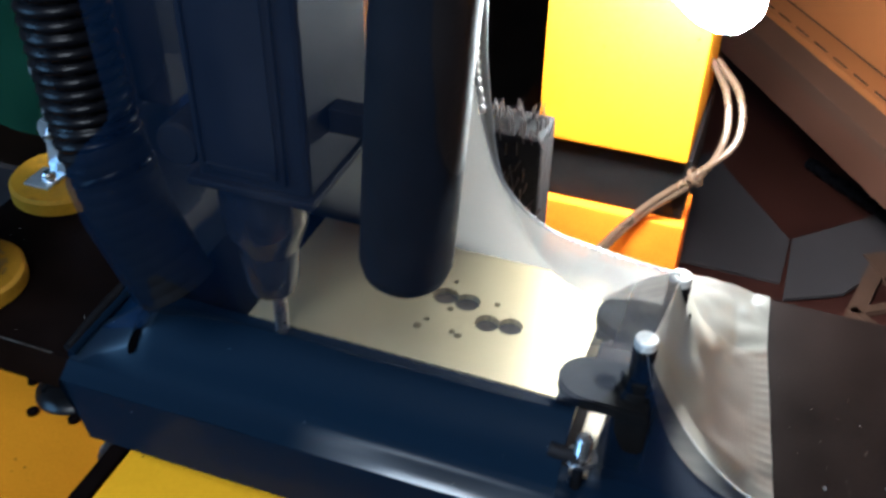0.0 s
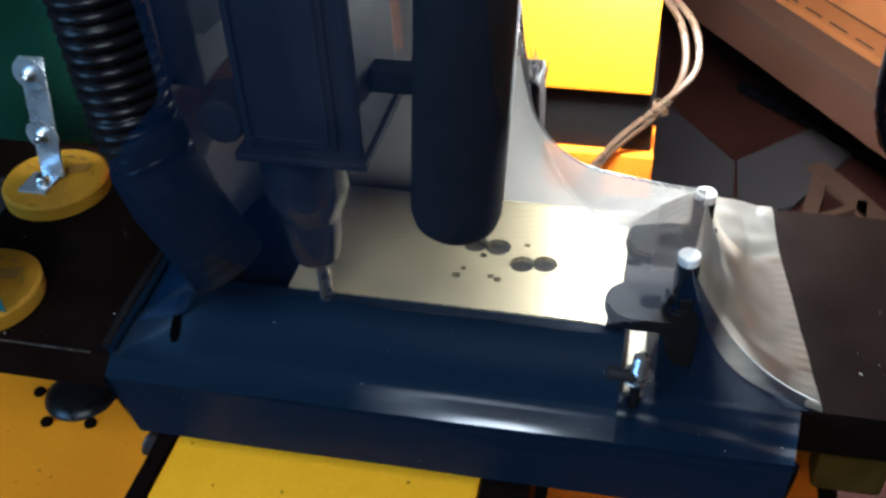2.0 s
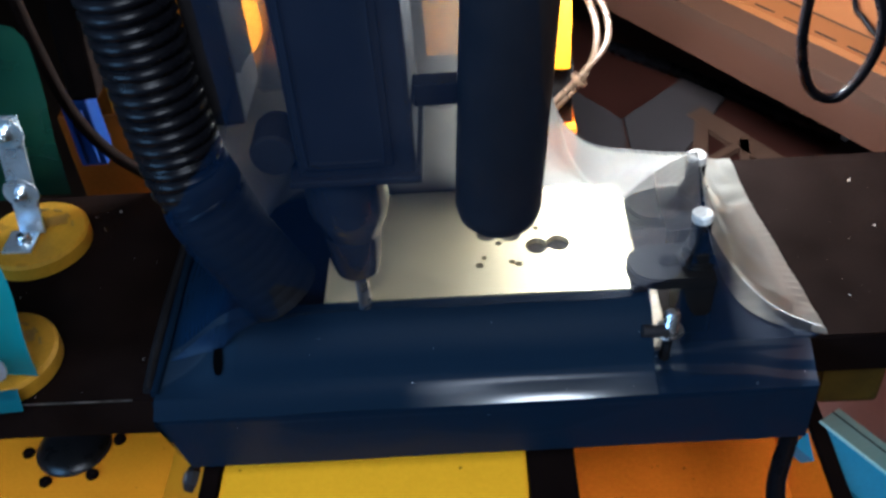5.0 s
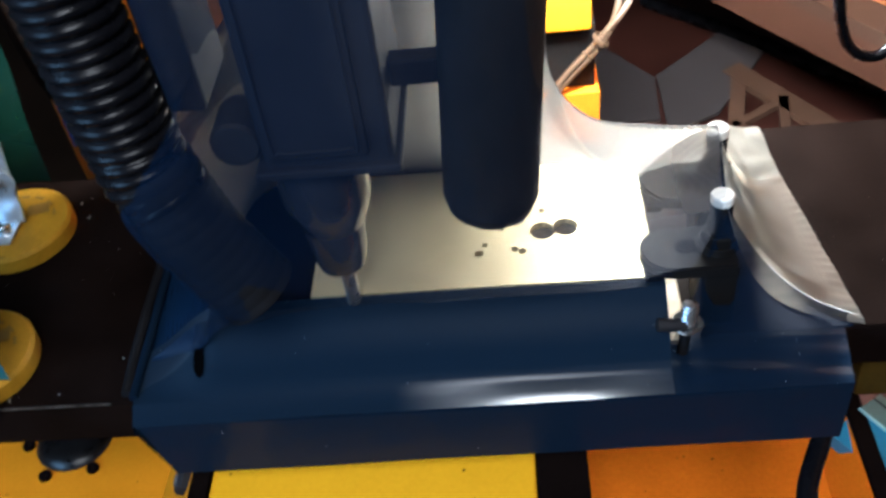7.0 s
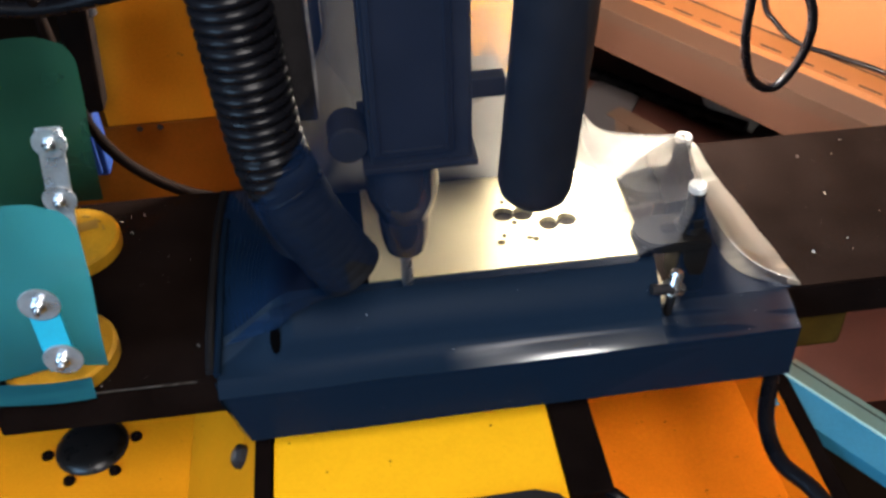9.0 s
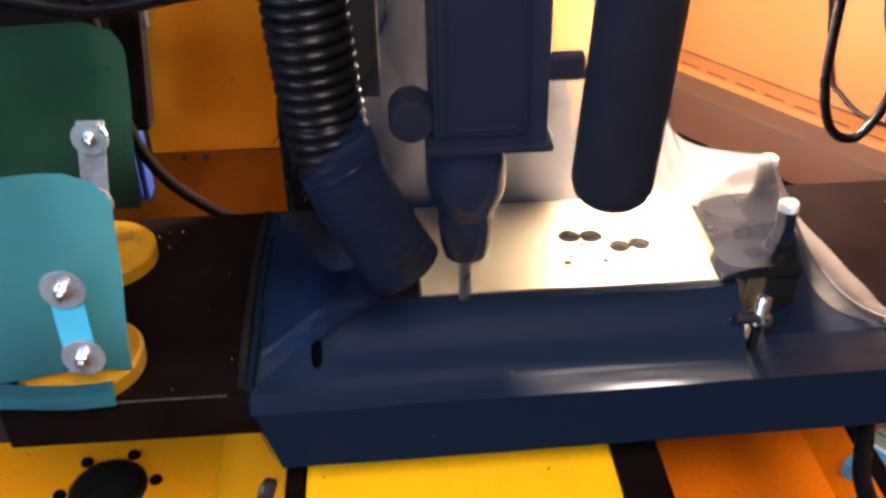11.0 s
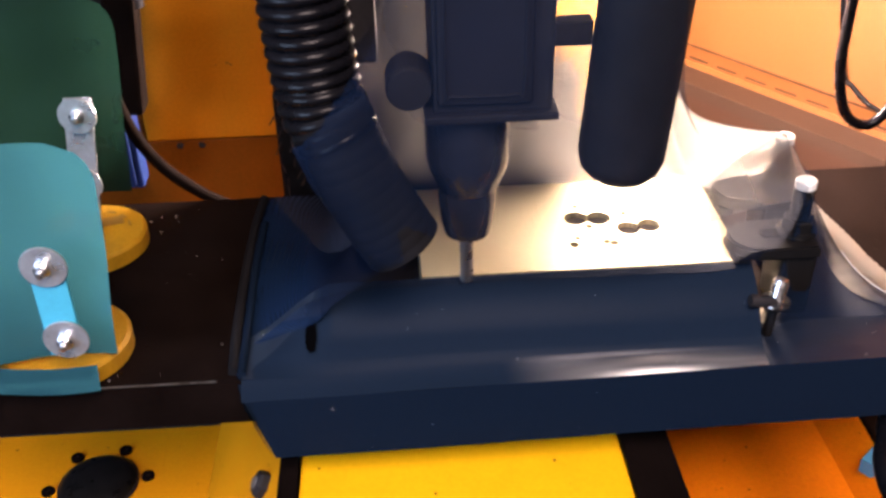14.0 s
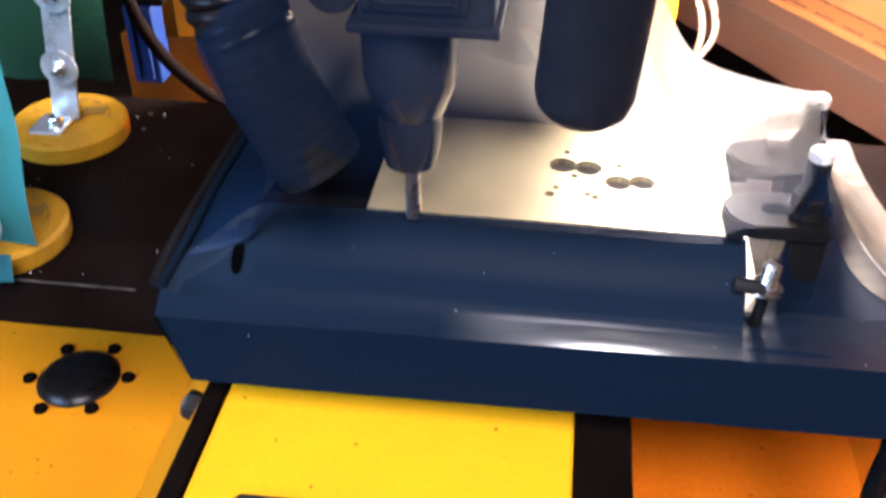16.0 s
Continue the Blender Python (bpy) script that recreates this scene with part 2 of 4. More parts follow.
# rear flap's teal, darkened for the shade behind the front flap
TEALSHADED = sheer("shaded_teal_film", (0.0032, 0.0132, 0.0092), 1.02, gloss=0.2, weave=200, through=0.4)
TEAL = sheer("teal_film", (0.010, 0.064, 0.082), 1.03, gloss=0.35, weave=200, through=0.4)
# share let through rises along x, putting the lamp's glow into the fabric
VEIL = sheer("navy_sheer_fabric", (0.0037, 0.0112, 0.030), 0.35, thread=0.06, gloss=0.06, through=0.20, back=(0.22, 0.23, 0.28), gather=(-0.105, -0.078, 0.62), lit=(0.02, 0.13, 0.055))
# same cover fabric in paler colours, standing in for lamplight on and through it
CURTAIN = sheer("backlit_sheer_fabric", (0.014, 0.017, 0.027), 0.82, thread=0.20, gloss=0.1, through=0.65, back=(0.20, 0.19, 0.172), gather=(0.09, 0.15, 0.20), lit=(0.03, 0.17, 0.035))
DRAPE = sheer("backlit_sheer_single", (0.030, 0.034, 0.042), 0.66, thread=0.0, gloss=0.1, through=0.75, back=(0.55, 0.53, 0.48), gather=(0.146, 0.179, -0.30), lit=(0.14, 0.18, 0.5), creased=0.06)
FLAPCLOTH = sheer("lamplit_sheer_layered", (0.19, 0.178, 0.155), 0.80, gloss=0.12, through=0.58, back=(0.78, 0.73, 0.62), thread=0.03)
SKIRT = sheer("navy_film", (0.0038, 0.0085, 0.019), 1.10, gloss=0.05, weave=900, through=0.03, rough=0.4)
CORNER = sheer("navy_film_single", (0.0036, 0.0085, 0.020), 0.80, thread=0.03, gloss=0.15, weave=900, through=0.10, back=(0.10, 0.11, 0.14), gather=(0.149, 0.158, -0.30), lit=(0.05, 0.17, 0.04))
FACE = sheer("navy_film_dull", (0.0034, 0.0076, 0.0158), 1.10, gloss=0.03, weave=900, through=0.03, creased=0.4)
# extra gloss round x = 0.09 puts a highlight along the border
APRONFILM = sheer("navy_film_stretched", (0.0046, 0.0098, 0.0190), 1.10, gloss=0.05, weave=900, through=0.03, rough=0.41, creased=0.10, highlight=(0.090, 0.020, 0.085, -0.0315, -0.0380, 10.0))
BULB = glow("lamp_glass", (1.0, 0.90, 0.70), LAMP_GLOW)


# ---- building helpers ----
def part(name, bm, mat, parent=None, label="", smooth=False, m=None):
    me = bpy.data.meshes.new(name)
    bm.to_mesh(me)
    bm.free()
    for p in me.polygons:
        p.use_smooth = smooth
    if smooth:
        me.set_sharp_from_angle(angle=radians(40))
    me.materials.append(mat)
    ob = new(name, me)
    if m:
        ob.matrix_basis = m
    if parent:
        ob.parent = parent
    if label:
        ob["label"] = label
    return ob


def empty(name, at=(0, 0, 0)):
    ob = new(name)
    ob.empty_display_size = 0.01
    ob.matrix_basis = pose(*at)
    return ob


def box(lo, hi, bevel=0.0, bm=None, seg=2):
    bm = bm or bmesh.new()
    lo, hi = Vector(lo), Vector(hi)
    r = bmesh.ops.create_cube(bm, size=1.0, matrix=Matrix.Translation((lo + hi) / 2) @ Matrix.Diagonal((*(hi - lo), 1)))
    if bevel:
        edges = list({e for v in r["verts"] for e in v.link_edges})
        bmesh.ops.bevel(bm, geom=edges, offset=bevel, segments=seg, affect="EDGES", profile=0.6)
    return bm


def lathe(profile, steps=32, m=None, bm=None):
    """Turned round z: profile of (radius, z), closed at the ends where the radius is 0."""
    bm = bm or bmesh.new()
    m = m or Matrix()
    rings = []
    for r, z in profile:
        if r < 1e-6:
            rings.append([bm.verts.new(m @ Vector((0, 0, z)))])
        else:
            rings.append([bm.verts.new(m @ Vector((r * math.cos(2 * math.pi * k / steps), r * math.sin(2 * math.pi * k / steps), z))) for k in range(steps)])
    for a, b in zip(rings, rings[1:]):
        for k in range(steps):
            j = (k + 1) % steps
            if len(a) == 1 and len(b) > 1:
                bm.faces.new((a[0], b[k], b[j]))
            elif len(b) == 1 and len(a) > 1:
                bm.faces.new((a[k], b[0], a[j]))
            elif len(a) > 1:
                bm.faces.new((a[k], b[k], b[j], a[j]))
    bmesh.ops.recalc_face_normals(bm, faces=bm.faces[:])
    return bm


def smooth_path(points, n):
    """Catmull-Rom through the points."""
    pts = [Vector(p) for p in points]
    pts = [2 * pts[0] - pts[1]] + pts + [2 * pts[-1] - pts[-2]]
    out = []
    spans = len(pts) - 3
    for k in range(n + 1):
        s = min(k / n * spans, spans - 1e-6)
        i, t = int(s), s - int(s)
        p0, p1, p2, p3 = pts[i:i + 4]
        out.append(0.5 * (2 * p1 + (p2 - p0) * t + (2 * p0 - 5 * p1 + 4 * p2 - p3) * t * t + (3 * p1 - p0 - 3 * p2 + p3) * t ** 3))
    return out


def pipe(points, radius, n=40, sides=14, bm=None, ribs=0.0, pitch=0.007, caps=True):
    """A tube along a smooth path; ribs: the height of the rings of a corrugated hose."""
    bm = bm or bmesh.new()
    path = smooth_path(points, n)
    rings, run = [], 0.0
    side = None
    for k, p in enumerate(path):
        d = (path[min(k + 1, n)] - path[max(k - 1, 0)]).normalized()
        if side is None:
            side = d.orthogonal().normalized()
        side = (side - d * side.dot(d)).normalized()
        up = d.cross(side)
        if k:
            run += (p - path[k - 1]).length
        r = radius + ribs * (abs(math.sin(math.pi * run / pitch)) ** 0.7 - 0.5) if ribs else radius
        rings.append([bm.verts.new(p + r * (side * math.cos(2 * math.pi * j / sides) + up * math.sin(2 * math.pi * j / sides))) for j in range(sides)])
    for a, b in zip(rings, rings[1:]):
        for j in range(sides):
            i = (j + 1) % sides
            bm.faces.new((a[j], a[i], b[i], b[j]))
    if caps:
        bm.faces.new(rings[0][::-1])
        bm.faces.new(rings[-1])
    bmesh.ops.recalc_face_normals(bm, faces=bm.faces[:])
    return bm


def sheet(f, nu, nv, bm=None, keep=None):
    """A skin over the unit square; f(u, v) gives a point."""
    bm = bm or bmesh.new()
    g = [[bm.verts.new(f(i / nu, j / nv)) for j in range(nv + 1)] for i in range(nu + 1)]
    for i in range(nu):
        for j in range(nv):
            if keep is None or keep((i + 0.5) / nu, (j + 0.5) / nv):
                bm.faces.new((g[i][j], g[i + 1][j], g[i + 1][j + 1], g[i][j + 1]))
    return bm


def slab(outline, z0, z1, bm=None):
    """An outline in x and y, drawn up from z0 to z1."""
    bm = bm or bmesh.new()
    a = [bm.verts.new((x, y, z0)) for x, y in outline]
    b = [bm.verts.new((x, y, z1)) for x, y in outline]
    bm.faces.new(b)
    bm.faces.new(a[::-1])
    for k in range(len(a)):
        j = (k + 1) % len(a)
        bm.faces.new((a[k], a[j], b[j], b[k]))
    bmesh.ops.recalc_face_normals(bm, faces=bm.faces[:])
    return bm


def wobble(x, y, z, size, amount):
    return amount * noise.noise(Vector((x, y, z)) * size)


def lerp(a, b, t):
    return a + (b - a) * t


# ---- setting: room ----
def structure(name, bm, mat, label):
    return tagged(part(name, bm, mat), label, kind="structure")


structure("floor", box((-1.6, -1.7, -0.80), (1.9, 2.4, -0.76)), FLOORPAINT, "dark brown shop floor in shade")
structure("wall_left", box((-1.6, -1.7, -0.76), (-1.5, 2.4, 1.7)), PLASTER, "plain grey plaster wall")
structure("wall_behind", box((-1.5, -1.7, -0.76), (1.9, -1.6, 1.7)), PLASTER, "plain grey plaster wall")
structure("wall_far", box((-1.5, 2.3, -0.76), (1.9, 2.4, 1.7)), MATT, "plain black wall")
structure("wall_right", box((1.8, -1.6, -0.76), (1.9, 2.3, 1.7)), PLASTER, "plain grey plaster wall")
structure("ceiling", box((-1.6, -1.7, 1.7), (1.9, 2.4, 1.78)), PLASTER, "plain grey ceiling")

# the orange side wall of the enclosure, with its slotted ledge
WALL_A, WALL_DIR = Vector((0.40, 0.757, -0.2)), Vector((0.56, -0.828, 0)).normalized()
WALL_OUT = Vector((WALL_DIR.y, -WALL_DIR.x, 0))


def along(s, out, z):
    return WALL_A + WALL_DIR * s + WALL_OUT * out + Vector((0, 0, z))


def prism(s0, s1, o0, o1, z0, z1):
    bm = bmesh.new()
    v = [bm.verts.new(along(s, o, z)) for z in (z0, z1) for s, o in ((s0, o0), (s1, o0), (s1, o1), (s0, o1))]
    for f in ((3, 2, 1, 0), (4, 5, 6, 7), (0, 1, 5, 4), (1, 2, 6, 5), (2, 3, 7, 6), (3, 0, 4, 7)):
        bm.faces.new([v[k] for k in f])
    bmesh.ops.recalc_face_normals(bm, faces=bm.faces[:])
    return bm


structure("wall_enclosure", prism(-1.2, 1.1, -0.03, 0.0, 0.003, 0.9), WALLPAINT, "orange painted enclosure wall lit by the lamp")
ledge = structure("ledge", prism(-1.2, 1.1, -0.03, 0.044, -0.010, 0.002), WALLPAINT, "orange slotted ledge along the enclosure wall")
part("gap", prism(-1.2, 1.1, 0.0005, 0.0025, 0.002, 0.0028), MATT, ledge, "dark gap under the wall")
for k in range(26):
    part("slot", prism(-0.62 + 0.045 * k, -0.62 + 0.045 * k + 0.030, 0.0335, 0.0362, 0.002, 0.0028), MATT, ledge)
structure("ledge_board", prism(-1.2, 1.1, 0.0445, 0.088, -0.022, -0.006), TANBOARD, "tan board below the slotted ledge")
structure("ledge_riser", prism(-1.2, 1.1, 0.050, 0.086, -0.068, -0.0222), BROWN, "brown fascia under the board")

# ---- machine base ----
base = tagged(empty("machine_base", (0, 0, -0.25)), "yellow painted sheet-metal machine base with black bars", "machine")


def base_part(name, bm, mat, label=""):
    return part(name, bm, mat, base, label, m=Matrix.Translation((0, 0, 0.25)))


base_part("deck", box((-0.108, -0.17, -0.125), (0.077, 0.20, -0.104), 0.002), YELLOW, "bright yellow deck plate")
base_part("bar", box((-0.120, -0.175, -0.14), (-0.109, 0.20, -0.1025), 0.001), BLACK, "black bar")
base_part("bar", box((0.078, -0.104, -0.14), (0.106, 0.20, -0.1025), 0.001), BLACK, "black bar")
base_part("front_plate", slab([(-0.082, -0.135), (-0.088, -0.112), (-0.079, -0.1025), (0.056, -0.0985), (0.070, -0.104), (0.078, -0.118), (0.078, -0.17), (-0.082, -0.17)], -0.1039, -0.0990), MATT, "black plate with cut corners on the deck")
base_part("lead", pipe([(0.100, -0.100, -0.106), (0.108, -0.104, -0.110), (0.118, -0.115, -0.116), (0.128, -0.140, -0.125), (0.135, -0.19, -0.14)], 0.0040, 24, 10), HOSE, "black lead")
flange_at = (-0.2785, 0.093)
bm = slab([(-0.40, -0.2), (-0.195, -0.2), (-0.195, 0.20), (-0.40, 0.20)], -0.242, -0.237)
base_part("trough_floor", bm, AMBER)
bm = slab([(-0.195, -0.2), (-0.121, -0.2), (-0.121, 0.2), (-0.195, 0.2)], -0.240, -0.236)
for v in bm.verts:
    v.co.z += 0.128 * (v.co.x + 0.195) / 0.074
base_part("trough_wall", bm, AMBER, "yellow sloping trough wall")
base_part("trough_floor", slab([(0.107, -0.2), (0.273, -0.2), (0.273, 0.20), (0.107, 0.20)], -0.242, -0.237), ORANGE, "orange trough floor")
bm = slab([(0.273, -0.2), (0.2875, -0.2), (0.2875, 0.2), (0.273, 0.2)], -0.241, -0.2365)
for v in bm.verts:
    v.co.z += 0.034 * (v.co.x - 0.273) / 0.0145
base_part("trough_wall", bm, ORANGE)
base_part("underframe", box((-0.42, -0.22, -0.76), (0.30, 0.22, -0.244)), MATT)
# unseen panel, added to keep the lamp's light out of the troughs
base_part("rear_light_block", box((-0.40, 0.150, -0.24), (0.298, 0.156, -0.070)), MATT)
base_part("side_rail", box((0.288, -0.2, -0.25), (0.3005, 0.22, -0.200), 0.002), BLACK)

# ---- black cross beam ----
bm = slab([(-0.272, -0.034), (0.232, -0.034), (0.236, -0.0095), (0.62, -0.0065), (0.62, 0.166), (-0.272, 0.162)], -0.068, -0.037)
bmesh.ops.bevel(bm, geom=bm.edges[:], offset=0.0012, segments=2, affect="EDGES")
beam = tagged(part("cross_beam", bm, BLACK), "black painted steel beam speckled with chips", "beam")
# block added in place of a blurred yellow reflection
part("reflection_block", box((0.258, -0.004, -0.104), (0.296, 0.016, -0.0682), 0.004), OLIVE, beam, "dull olive block standing in for a yellow reflection under the beam")
part("edge", box((-0.262, -0.0344, -0.0374), (-0.146, -0.0339, -0.0368)), WORN, beam, "bare worn edge")

# ---- work plate with milled pockets ----
def ring(cx, cy, r, n=20):
    return [(cx + r * math.cos(2 * math.pi * k / n), cy + r * math.sin(2 * math.pi * k / n)) for k in range(n)]


def twin(ax, ay, bx, by, r, n=14):
    """The outline of two round pockets that run into one another."""
    a, b = Vector((ax, ay)), Vector((bx, by))
    d = (b - a).length / 2
    half = math.acos(min(0.95, d / r))
    turn = math.atan2(by - ay, bx - ax)
    out = []
    for c, t0 in ((b, turn - math.pi + half), (a, turn + half)):
        for k in range(n):
            w = t0 + (2 * math.pi - 2 * half) * k / n
            out.append((c.x + r * math.cos(w), c.y + r * math.sin(w)))
    return out


work = tagged(empty("work_plate", (0.05, 0.045, -0.036)), "pale milled metal plate with round pockets, on the beam", "workpiece")
bm = bmesh.new()
outer = [(-0.034, 0.0), (0.145, 0.0), (0.145, 0.096), (-0.034, 0.096)]
pockets = [twin(0.0605, 0.053, 0.0735, 0.052, 0.0072), twin(0.089, 0.0395, 0.1015, 0.0415, 0.0068), ring(0.0545, 0.0245, 0.0025, 10), ring(0.0575, 0.031, 0.0016, 8),
           ring(0.0735, 0.0265, 0.0020, 8), ring(0.0775, 0.0245, 0.0022, 10), ring(0.0895, 0.056, 0.0018, 8), ring(0.062, 0.0665, 0.0015, 8), ring(0.0665, 0.0435, 0.002, 8)]
edges = []
floors = bmesh.new()
for loop in [outer] + pockets:
    top = [bm.verts.new((x, y, 0)) for x, y in loop]
    edges += [bm.edges.new((top[k], top[(k + 1) % len(top)])) for k in range(len(top))]
    low = [bm.verts.new((x, y, -0.036 if loop is outer else -0.004)) for x, y in loop]
    for k in range(len(top)):
        j = (k + 1) % len(top)
        bm.faces.new((top[k], top[j], low[j], low[k]))
    if loop is not outer:
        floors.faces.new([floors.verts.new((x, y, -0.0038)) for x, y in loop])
bmesh.ops.triangle_fill(bm, edges=edges, use_beauty=True, use_dissolve=False)
part("body", bm, PLATE, work, m=work.matrix_basis.inverted())
part("pocket", floors, POCKET, work, "milled pockets with darker floors", m=work.matrix_basis.inverted())

# ---- spindle ----
spindle = tagged(empty("milling_spindle", (-0.012, -0.02, 0.115)), "dark metal milling spindle with a chuck and a straight cutter", "spindle")
inv = spindle.matrix_basis.inverted()
housing = part("housing", box((-0.026, -0.043, 0.115), (0.029, 0.02, 0.42), 0.0025), DARKMETAL, spindle, m=inv)
part("front_cover", box((-0.024, -0.0455, 0.121), (0.019, -0.0425, 0.40), 0.002), DARKMETAL, housing)
nose = part("nose", lathe([(0, 0.116), (0.0208, 0.116), (0.0212, 0.112), (0.0208, 0.084), (0.0196, 0.078), (0.0168, 0.071), (0.0150, 0.066), (0.0, 0.066)], 40, pose(-0.0085, -0.02, 0)), NOSEMETAL, spindle, "dark machined nose", smooth=True, m=inv)
part("chuck", lathe([(0, 0.067), (0.0142, 0.067), (0.0146, 0.060), (0.0136, 0.047), (0.0116, 0.039), (0, 0.039)], 40, pose(-0.0090, -0.02, 0)), NOSEMETAL, nose, smooth=True)
part("cutter", lathe([(0, 0.041), (0.0036, 0.041), (0.0036, 0.0055), (0, 0.005)], 20, pose(-0.0090, -0.016, 0)), STEEL, nose)
part("cover_rim", pipe([(-0.0205, -0.0462, 0.40), (-0.0205, -0.0462, 0.20), (-0.0205, -0.0462, 0.131), (-0.0170, -0.0462, 0.1262), (-0.003, -0.0462, 0.1258), (0.0115, -0.0462, 0.1262), (0.0152, -0.0462, 0.131), (0.0152, -0.0462, 0.20), (0.0152, -0.0462, 0.40)], 0.0007, 90, 8), DARKMETAL, housing, "thin raised edge of the cover plate", smooth=True)
part("bottom_lip", box((-0.030, -0.047, 0.1125), (0.0315, 0.022, 0.1165), 0.001), DARKMETAL, housing, "dark lip under the housing")
part("knob", lathe([(0, -0.012), (0.0098, -0.012), (0.0108, -0.009), (0.0108, 0.01), (0.0098, 0.012), (0, 0.012)], 28, pose(-0.0365, -0.030, 0.128, 90)), MATT, housing)
part("bracket", box((0.029, -0.022, 0.138), (0.05, -0.012, 0.150), 0.001), DARKMETAL, spindle, m=inv)

spindle.matrix_basis = pose(-0.0128, -0.010, 0.111)

# ---- round tube beside the spindle ----
probe = tagged(part("suction_tube", lathe([(0, 0.068), (0.008, 0.0665), (0.015, 0.0685), (0.0194, 0.073), (0.0214, 0.080), (0.0220, 0.45), (0, 0.45)], 44,
                                          pose(0.0602, -0.017, 0) @ pose(0, 0, 0, 0, 4.0, 0)), MATT, smooth=True), "thick matt black tube with a rounded end beside the spindle", "tube")

# ---- corrugated hose ----
hose = tagged(empty("corrugated_hose", (-0.046, -0.041, 0.042)), "glossy black corrugated extraction hose under the dust cover", "hose")
hinv = hose.matrix_basis.inverted()
part("tube", pipe([(-0.098, -0.018, 0.46), (-0.090, -0.026, 0.30), (-0.083, -0.031, 0.19), (-0.0775, -0.034, 0.125), (-0.0700, -0.0365, 0.104)],
                  0.0185, 330, 24, ribs=0.0028, pitch=0.0062), HOSE, hose, smooth=True, m=hinv)
part("sleeve", pipe([(-0.0755, -0.0345, 0.120), (-0.0690, -0.0368, 0.101), (-0.0620, -0.039, 0.083), (-0.0525, -0.0403, 0.0645), (-0.0435, -0.0411, 0.0485)], 0.0194, 90, 28, ribs=0.0005, pitch=0.0062), RUBBER, hose, "dull black rubber sleeve over its end", smooth=True, m=hinv)


# ---- upright behind the hose, added to darken the gap and block lamp glints ----
tagged(part("column", box((-0.069, -0.013, 0.13), (-0.051, 0.030, 0.46), 0.002), MATT), "narrow black upright block added to darken the gap behind the hose", "column")

HOSE_LINE = [(0.0, -0.058, -0.006), (0.0485, -0.0435, -0.041), (0.083, -0.062, -0.039), (0.125, -0.0775, -0.034), (0.19, -0.083, -0.031)]

# ---- dust cover ----
cover = tagged(empty("dust_cover", (0.05, 0.0, -0.037)), "navy sheer dust cover stretched over the work plate and spindle", "dust cover")
cinv = cover.matrix_basis.inverted()
FOLD_Y, FOLD_Z = -0.0290, -0.0362
CREASE_Y, CREASE_Z = -0.0470, -0.0420
POST, NUB = Vector((0.1755, 0.0045, 0.0440)), Vector((0.183, 0.062, 0.0455))


def crease(x):
    return lerp(-0.0418, -0.0348, max(0.0, min(1.0, (x + 0.13) / 0.365)))


def fan(u, v):
    """Fabric tented on the front pin: from the edge of the cover (v = 0) up to the pin (v = 1)."""
    if u < 0.72:
        f = Vector((lerp(0.147, 0.245, u / 0.72), lerp(-0.0205, -0.0095, min(1.0, u / 0.2)), FOLD_Z))
    else:
        f = Vector((0.245, -0.0095, FOLD_Z)).lerp(Vector((0.250, -0.002, -0.0362)), (u - 0.72) / 0.28)
    p = f.lerp(POST, v)
    p.z = lerp(f.z, POST.z, v * 0.35 + 0.65 * v ** 2.6)
    return p


FOOT = [(-0.134, -0.0060, FOLD_Z), (-0.090, -0.0040, -0.007), (-0.03, -0.0040, -0.0032), (0.05, -0.0040, -0.0032), (0.143, -0.0040, -0.0032), (0.161, -0.0060, 0.012), tuple(POST), (0.1815, 0.032, 0.0430),
        tuple(NUB), (0.190, 0.090, -0.012), (0.150, 0.100, -0.004), (0.05, 0.099, -0.004), (-0.04, 0.110, -0.012), (-0.136, 0.154, -0.0362), (-0.1385, 0.06, -0.0362)]
HEAD = [(-0.050, -0.045), (-0.046, -0.064), (-0.03, -0.072), (0.02, -0.072), (0.07, -0.064), (0.090, -0.050), (0.0985, -0.035), (0.1005, -0.02),
        (0.100, -0.005), (0.096, 0.008), (0.08, 0.03), (0.03, 0.04), (-0.03, 0.04), (-0.046, 0.02), (-0.050, -0.01)]


def closed(points, u):
    n = len(points)
    s = (u % 1.0) * n
    i, t = int(s) % n, s - int(s)
    p0, p1, p2, p3 = (Vector(points[(i + k - 1) % n]) for k in range(4))
    return 0.5 * (2 * p1 + (p2 - p0) * t + (2 * p0 - 5 * p1 + 4 * p2 - p3) * t * t + (3 * p1 - p0 - 3 * p2 + p3) * t ** 3)


WRAP_AT = [(-3, (-0.3, 0.95)), (-2, (-0.8, 0.6)), (-1, (-1.0, -0.1)), (0, (-0.75, -0.66)), (1, (-0.25, -0.97)), (2, (0.5, -0.86)), (3, (0.8, -0.6))]


def hose_centre(z):
    for (z0, x0, y0), (z1, x1, y1) in zip(HOSE_LINE, HOSE_LINE[1:]):
        if z <= z1:
            t = max(0.0, (z - z0) / (z1 - z0))
            return Vector((lerp(x0, x1, t), lerp(y0, y1, t)))
    return Vector((x1, y1))


